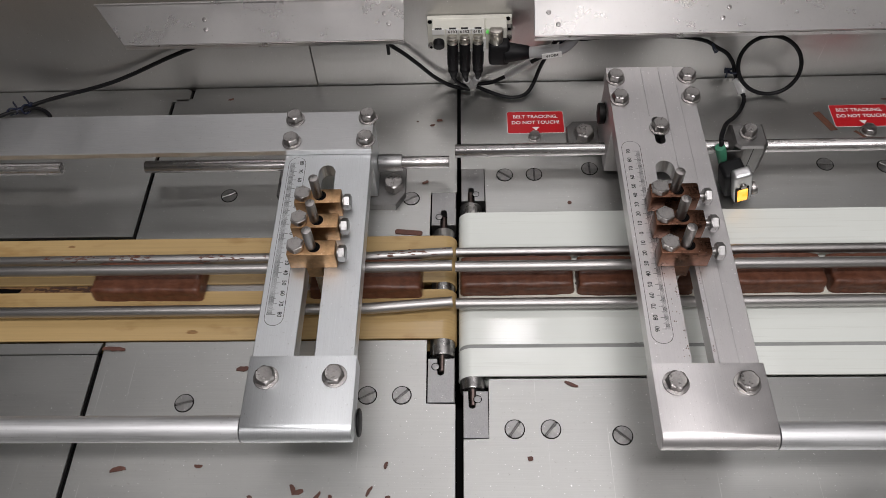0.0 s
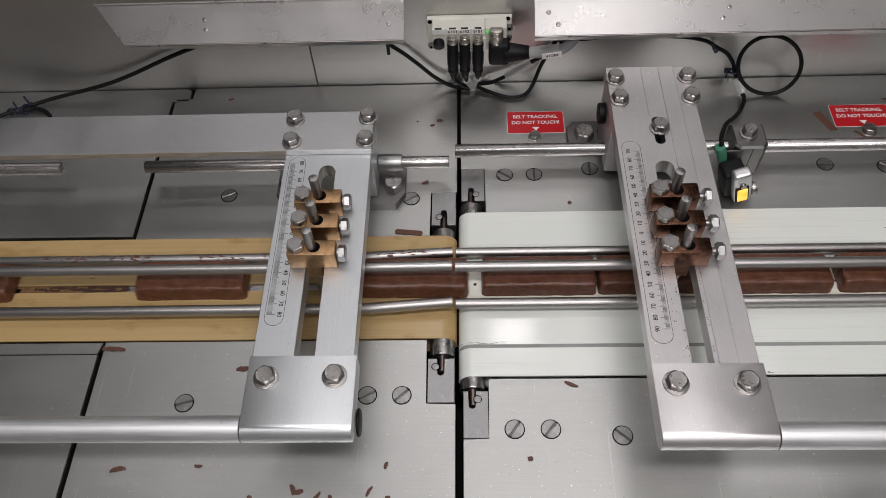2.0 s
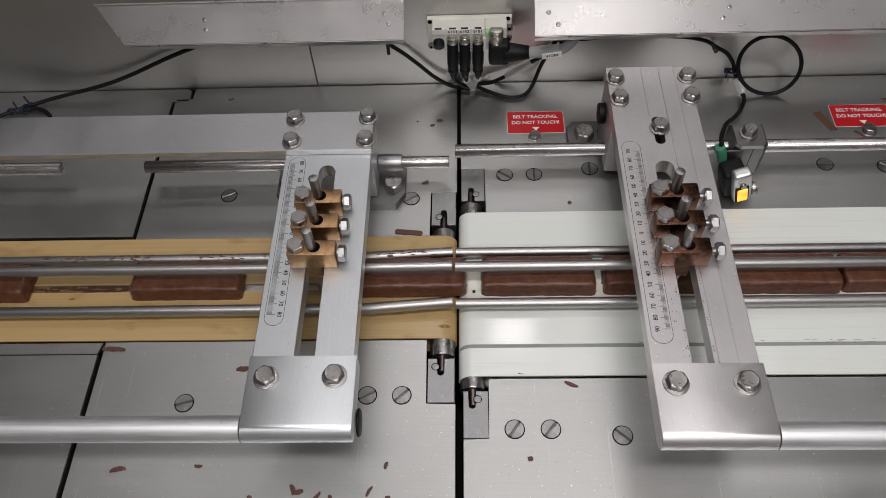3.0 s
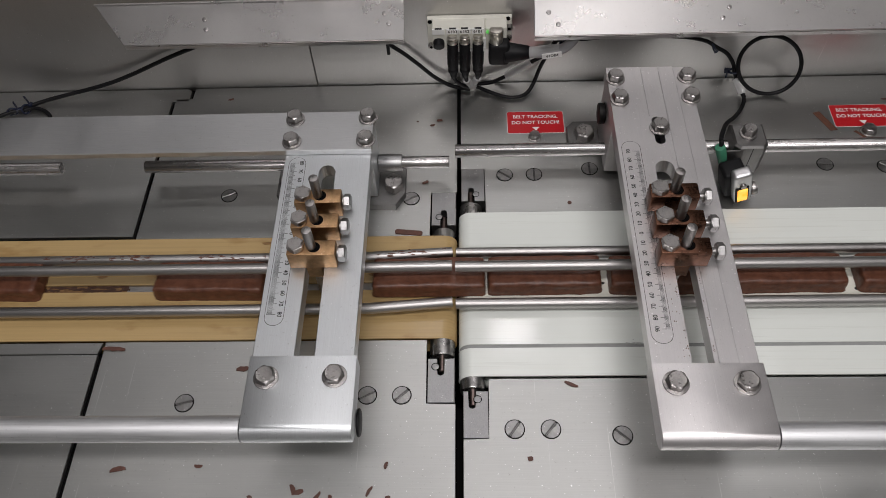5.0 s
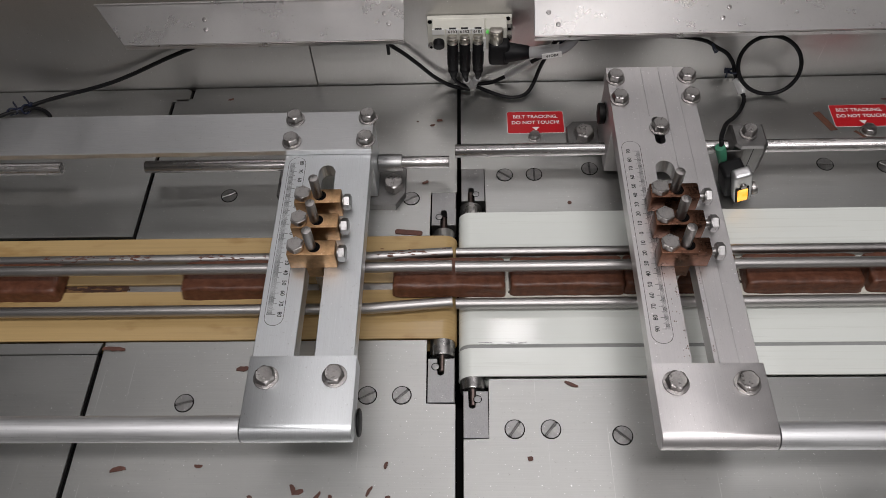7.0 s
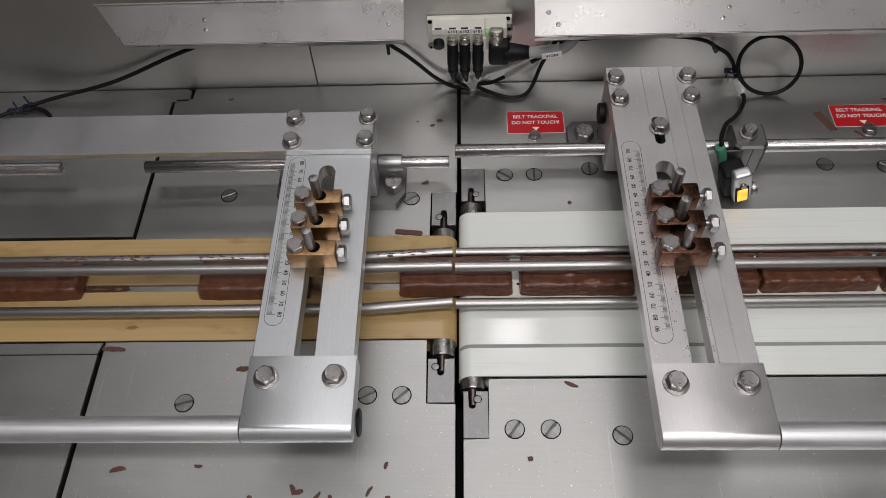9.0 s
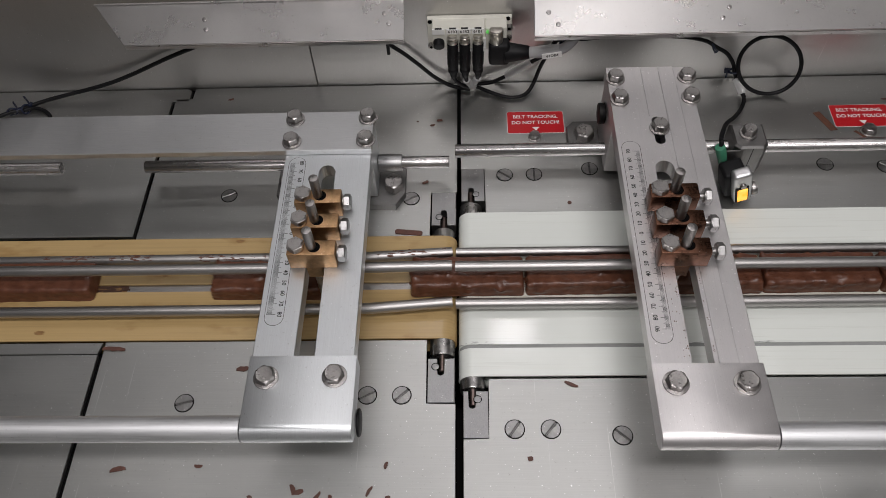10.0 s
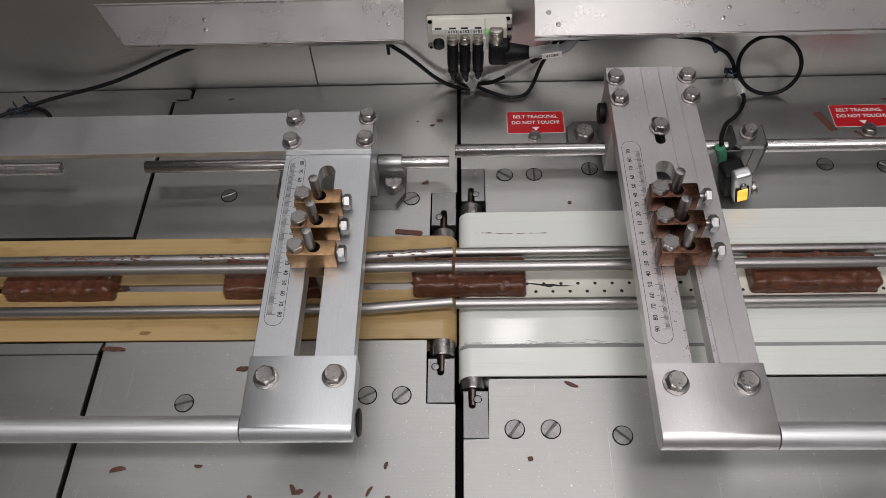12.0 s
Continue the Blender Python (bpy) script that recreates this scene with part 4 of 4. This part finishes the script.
for i, (x, y, l, w, a) in enumerate(((374, 579, 31, 8, -66), (405, 560, 14, 3.5, -50))):
    ob = solo("chocolate_smear", prism(B(), [(-l / 2, -w / 2), (l / 2 - 2, -w / 2 + 0.6), (l / 2, w / 2), (-l / 2 + 1.5, w / 2 - 0.4)], 0.02, 0.3), CHOC_SMEAR, "dried brown chocolate smear on the deck", "chocolate smear", "chocolate smears")
    ob.matrix_basis = at(x, y, 0, rz=a)


def rail_residue():
    """Dried crumbs stuck on the rear side rail."""
    rnd = random.Random(5)
    bm = B()
    for a0, a1, n in ((-404, -300, 90), (-260, -170, 60), (-92, -45, 16), (-70, -22, 9)):
        for _ in range(n):
            x = a0 + (a1 - a0) * rnd.random()
            y = 404.5 if x < -94 else 405.2 + (x + 90) * 0.0558
            a = radians(rnd.gauss(100, 22))
            s = rnd.uniform(0.25, 0.9)
            c = bmesh.ops.create_icosphere(bm, subdivisions=1, radius=s)
            bmesh.ops.transform(bm, matrix=Matrix.Translation((x, y + 4.8 * math.cos(a), SIDE_Z + 4.8 * math.sin(a))) @ Matrix.Diagonal((rnd.uniform(1.5, 7), 1, 0.5, 1)), verts=c["verts"])
    solo("chocolate_residue", bm, CHOC_SMEAR, "dried chocolate crumbs stuck on the side rail", "chocolate crumb", kind="stuff")
    bm = B()
    for x, l, y in ((-352, 30, 379), (-372, 22, 380.5), (-340, 18, 378), (-398, 14, 379.5), (-329, 5, 380), (-325, 3, 380), (-410, 12, 381), (-362, 14, 377.5), (-388, 26, 382.3), (-345, 40, 382.6)):
        lo = [(x - l / 2 + l * k / 8, y - rnd.uniform(0.3, 2.2)) for k in range(9)]
        hi = [(x - l / 2 + l * k / 8, y + rnd.uniform(0.3, 1.6)) for k in range(9)]
        prism(bm, lo + hi[::-1], -1.3, -0.8 + rnd.random() * 0.25)
    solo("bed_residue", bm, CHOC_DARK, "dried chocolate residue in the slot between the strands", "chocolate crumb", kind="stuff")
    # Black plate on the closed bed, drawn for an opening's shade.
    solo("bed_opening", prism(B(), [(-470, 376), (-431, 376.5), (-428, 381), (-470, 382.5)], -1.3, -0.5), SHADE_BLACK, "black patch for the shaded opening in the slide bed", "opening", kind="structure")


rail_residue()


def arm_crumbs():
    """Fine dried crumbs round the slot of the stained arm."""
    rnd = random.Random(21)
    bm = B()
    for _ in range(70):
        x = rnd.choice((rnd.gauss(157.5, 2.2), rnd.gauss(160.6, 0.6), rnd.gauss(179.6, 0.5)))
        y = 262 + 85 * rnd.random() ** 1.4
        if 161.2 < x < 178.8 or x < 136:
            continue
        a, n = rnd.uniform(0.18, 0.5), 6
        prism(bm, [(x + a * rnd.uniform(0.5, 1.3) * math.cos(2 * math.pi * k / n), y + a * rnd.uniform(0.5, 1.5) * math.sin(2 * math.pi * k / n)) for k in range(n)], ARM_R + 0.02, ARM_R + rnd.uniform(0.25, 0.5))
    solo("arm_crumbs", bm, CHOC_SMEAR, "fine dried chocolate crumbs on the aluminium arm", "chocolate crumb", kind="stuff", smooth=0)


arm_crumbs()

# ---- chocolate bars ----
BAR_L, BAR_W, BAR_H = 104.5, 36.0, 15.0


def bar_mesh(seed, length, lumps, material, cuts, count, size, rise):
    bm = B()
    bmesh.ops.create_cube(bm, size=2.0)
    bmesh.ops.subdivide_edges(bm, edges=bm.edges, cuts=cuts, use_grid_fill=True)
    r = 3.4
    rnd = random.Random(seed * 13 + 1)
    nuts = [(Vector((rnd.uniform(-length / 2, length / 2), rnd.uniform(-BAR_W / 2, BAR_W / 2), rnd.uniform(5, BAR_H))), rnd.uniform(*size), rnd.uniform(*rise)) for _ in range(count)]
    for v in bm.verts:
        p = Vector((v.co.x * length / 2, v.co.y * BAR_W / 2, (v.co.z + 1) * BAR_H / 2))
        lim = Vector((length / 2 - r, BAR_W / 2 - r, 0))
        core = Vector((max(-lim.x, min(lim.x, p.x)), max(-lim.y, min(lim.y, p.y)), max(1.0, min(BAR_H - r, p.z))))
        d = p - core
        q = core + d.normalized() * min(d.length, r) if d.length > 0 else p
        q.y *= 1 - 0.10 * q.z / BAR_H
        q.x *= 1 - 0.03 * q.z / BAR_H
        k = Vector((q.x * 0.05 + seed * 7.3, q.y * 0.09, q.z * 0.09))
        up = q.z / BAR_H
        q.z += (0.7 * noise.noise(k) + 0.25 * noise.noise(k * 3.3)) * up
        g = q * 0.19 + Vector((seed * 3.1, 0, 0))
        bumps = max(0.0, noise.noise(g)) + 0.7 * max(0.0, noise.noise(g * 1.7 + Vector((4, 4, 4))))
        q.z += lumps * bumps * up
        q.y += 0.7 * noise.noise(k * 1.7 + Vector((3, 1, 9))) + lumps * 0.5 * noise.noise(g + Vector((9, 4, 1))) * (1 if q.y < 0 else 0.6)
        q.x += 0.5 * noise.noise(k * 2.1 + Vector((8, 2, 5)))
        out = Vector((d.x, d.y, d.z + 0.4)).normalized()
        for c, size_, high in nuts:
            gap = (q - c).length / size_
            if gap < 2.2:
                q += out * high * math.exp(-gap * gap) * min(1.0, q.z / 4)
        if q.z < 1.5:
            q.y *= 1.02
        v.co = q
    return mesh_of("chocolate_bar", bm, material, 60)


SMOOTH_BARS = [bar_mesh(s, BAR_L, 0.5, CHOCOLATE, 25, 26, (3.5, 8.0), (-1.0, 0.8)) for s in range(5)]
NUTTY_BARS = [bar_mesh(s + 11, BAR_L, 0.7, CHOCOLATE_NUTTY, 45, 95, (1.5, 3.6), (0.6, 2.7)) for s in range(4)]
LONG_BAR = bar_mesh(31, 114.0, 0.7, CHOCOLATE_NUTTY, 45, 120, (1.5, 3.4), (0.7, 2.8))
# for each bar: the moment by its run on the white belt, and by its run on the faster tan belt, at which its front end passes X_PASS
PASSING = [(-0.652, -0.652), (-0.155, -0.158), (0.35, 0.362), (0.857, 0.905), (1.415, 1.446), (1.925, 1.945), (2.445, 2.436), (2.946, 2.94), (3.443, 3.45), (3.97, 3.972),
           (4.48, 4.489), (4.98, 4.988), (5.47, 5.487), (5.995, 6.02), (6.505, 6.552), (7.05, 7.05), (7.565, 7.57), (8.055, 8.066), (8.57, 8.59), (9.085, 9.096),
           (9.61, 9.62), (10.135, 10.165), (10.635, 10.635), (11.15, 11.145), (11.645, 11.647), (12.145, 12.145), (13.596, 13.596)]
V_WHITE, V_TAN, X_PASS = 210.5, 412.0, -85.5
BARS = []
for i, (tw, tt) in enumerate(PASSING):
    nutty = tw > 9.3
    ob = new("chocolate_bar", LONG_BAR if tw > 13 else (NUTTY_BARS[i % 4] if nutty else SMOOTH_BARS[i % 5]))
    tagged(ob, "lumpy milk chocolate coated bar riding on the conveyor belt" if nutty else "smooth milk chocolate coated bar riding on the conveyor belt", "chocolate bar", "bars on the conveyor")
    BARS.append((ob, tw, tt, 114.0 if tw > 13 else BAR_L, -1.2 + 2.4 * ((i * 7) % 5) / 4))

# ---- marks that travel with the white belt ----
PITCH = 15.6
BELT_MARKS = []
TAN_MARKS = []


def belt_hole_rows():
    # Dark discs on the web carry the shade of the punched holes.
    bm = B()
    for dx, dy in ((0, 0.5), (PITCH / 2, -8.0)):
        rod(bm, (dx, dy, -0.3), (dx, dy, 0.06), 1.6, n=12)
    me = mesh_of("belt_hole_row", bm, HOLE_SHADE, 0)
    for k in range(192):
        ob = new("belt_hole_row", me)
        ob.parent = WHITE
        BELT_MARKS.append((ob, -13.5 + k * PITCH, 378.5))


def belt_smudge(x, y, length, width, material, seed):
    """A streak of short thin marks, each of which follows the belt on its own."""
    rnd = random.Random(seed)
    n = max(1, round(length / 9))
    for k in range(n):
        bm = B()
        part_l = length / n
        for q in range(3):
            y0 = (rnd.random() - 0.5) * width
            a, b = sorted((rnd.uniform(-0.75, 0.75) * part_l, rnd.uniform(-0.75, 0.75) * part_l))
            t = rnd.uniform(0.2, 0.55)
            prism(bm, [(a, y0 - 0.08), ((a + b) / 2, y0 - t), (b, y0 - 0.05), (b, y0 + 0.05), ((a + b) / 2, y0 + t * 0.8), (a, y0 + 0.08)], -0.05, 0.05 + 0.01 * q)
        ob = new("smudge", mesh_of("smudge", bm, material, 0))
        ob.parent = WHITE
        BELT_MARKS.append((ob, x + (k + 0.5 - n / 2) * part_l, y))


def tan_stains():
    """Brown spots that ride on the two tan strands."""
    rnd = random.Random(9)
    for k in range(46):
        a, n = rnd.uniform(1.2, 3.4), 11
        spot = [(a * rnd.uniform(1.3, 2.0) * math.cos(2 * math.pi * j / n), a * rnd.uniform(0.55, 0.8) * math.sin(2 * math.pi * j / n)) for j in range(n)]
        ob = new("stain", mesh_of("stain", prism(B(), spot, -0.1, 0.03), TAN_STAIN, 0))
        ob.parent = TAN
        TAN_MARKS.append((ob, -1.2 + 13.2 * (k + rnd.random()) / 46, rnd.choice((rnd.uniform(327, 338), rnd.uniform(362, 374), rnd.uniform(386, 398), rnd.uniform(416, 433)))))


def belt_crack(x, y):
    bm = prism(B(), [(-22, 1.5), (-8, -1.2), (0, -3.0), (4, -1.6), (9, -2.2), (22, -1.6), (8, -0.4), (3, 0.6), (-6, 0.6), (-20, 2.2)], -0.05, 0.08)
    ob = new("crack", mesh_of("crack", bm, HOLE_SHADE, 0))
    ob.parent = WHITE
    BELT_MARKS.append((ob, x, y))


belt_hole_rows()
tan_stains()
belt_crack(2597, 378)
LAP = 1716
for k, x in enumerate((823, 823 + LAP)):
    belt_smudge(x, 437.5, 18, 0.7, CHOC_SMEAR, 40 + k)
    belt_smudge(x - 20, 317.6, 52, 2.4, SMUDGE, 50 + k)
    belt_smudge(x + 40, 317.4, 44, 2.4, SMUDGE, 60 + k)
    belt_smudge(x + 125, 318, 60, 3.0, SMUDGE, 70 + k)
for k, (x, y, l, w, m) in enumerate(((1195, 318.5, 24, 6, SMUDGE), (2605, 318.5, 64, 5, SMUDGE), (2580, 317, 90, 3, SMUDGE), (2575, 436.5, 50, 0.6, CHOC_SMEAR), (420, 318, 60, 2.5, SMUDGE), (150, 317.6, 30, 2, SMUDGE),
                                  (1500, 318, 40, 2.5, SMUDGE), (2100, 318, 50, 2.5, SMUDGE), (2330, 317.6, 70, 2.6, SMUDGE), (672, 288.6, 4, 1, CHOC_SMEAR))):
    belt_smudge(x, y, l, w, m, 80 + k)


def on_grid(times):
    """Times within the clip, on whole thirtieths of a second."""
    return sorted({round(t * FPS) / FPS for t in (0.0, 12.0, *times) if 0.0 <= t <= 12.0})


def motions():
    for ob, tw, tt, length, dy in BARS:
        t0 = (V_TAN * tt - V_WHITE * tw) / (V_TAN - V_WHITE)

        def where(t):
            x = X_PASS + min(V_WHITE * (tw - t), V_TAN * (tt - t)) + length / 2
            z = WHITE_Z if t < t0 + 0.05 else TAN_Z
            return at(x, 366.3 + dy * 0.5 + BAR_W / 2, z + 0.05, rz=dy * 0.5)
        steps = [0.5 * k for k in range(25) if abs(0.5 * k - t0) > 0.3]
        walk(ob, [(t, where(t)) for t in on_grid(steps + [t0 - 0.2, t0 - 0.1, t0 - 0.0333, t0 + 0.0333, t0 + 0.1, t0 + 0.2])])
    r, axis = 12.2, WHITE_AXIS
    zc = WHITE_Z - r
    for ob, x0, y in BELT_MARKS:
        turn = (x0 - axis) / V_WHITE
        half = math.pi * r / V_WHITE

        def place(t):
            s = t - turn
            if s <= 0:
                return at(axis - V_WHITE * s, y, WHITE_Z)
            if s < half:
                a = math.pi * s / half
                return at(axis - r * math.sin(a), y, zc + r * math.cos(a), ry=-math.degrees(a))
            return at(axis + V_WHITE * (s - half), y, zc - r, ry=-180)
        steps = [1.0 * k for k in range(13) if not turn - 0.25 < k < turn + half + 0.25]
        walk(ob, [(t, place(t)) for t in on_grid(steps + [turn - 0.2, turn - 0.0667, turn, turn + half / 3, turn + 2 * half / 3, turn + half, turn + half + 0.0667, turn + half + 0.2])])
    radius, turn_x = 13.0, -27.5
    low = TAN_Z - radius
    for ob, turn, y in TAN_MARKS:
        half = math.pi * radius / V_TAN

        def ride(t):
            q = t - turn
            if q <= 0:
                return at(turn_x + V_TAN * q, y, low - radius, ry=180)
            if q < half:
                a = math.pi * (1 - q / half)
                return at(turn_x + radius * math.sin(a), y, low + radius * math.cos(a), ry=math.degrees(a))
            return at(turn_x - V_TAN * (q - half), y, TAN_Z)
        steps = [1.0 * k for k in range(13) if not turn - 0.25 < k < turn + half + 0.25]
        walk(ob, [(t, ride(t)) for t in on_grid(steps + [turn - 0.2, turn - 0.0667, turn, turn + half / 2, turn + half, turn + half + 0.0667, turn + half + 0.2])])


motions()
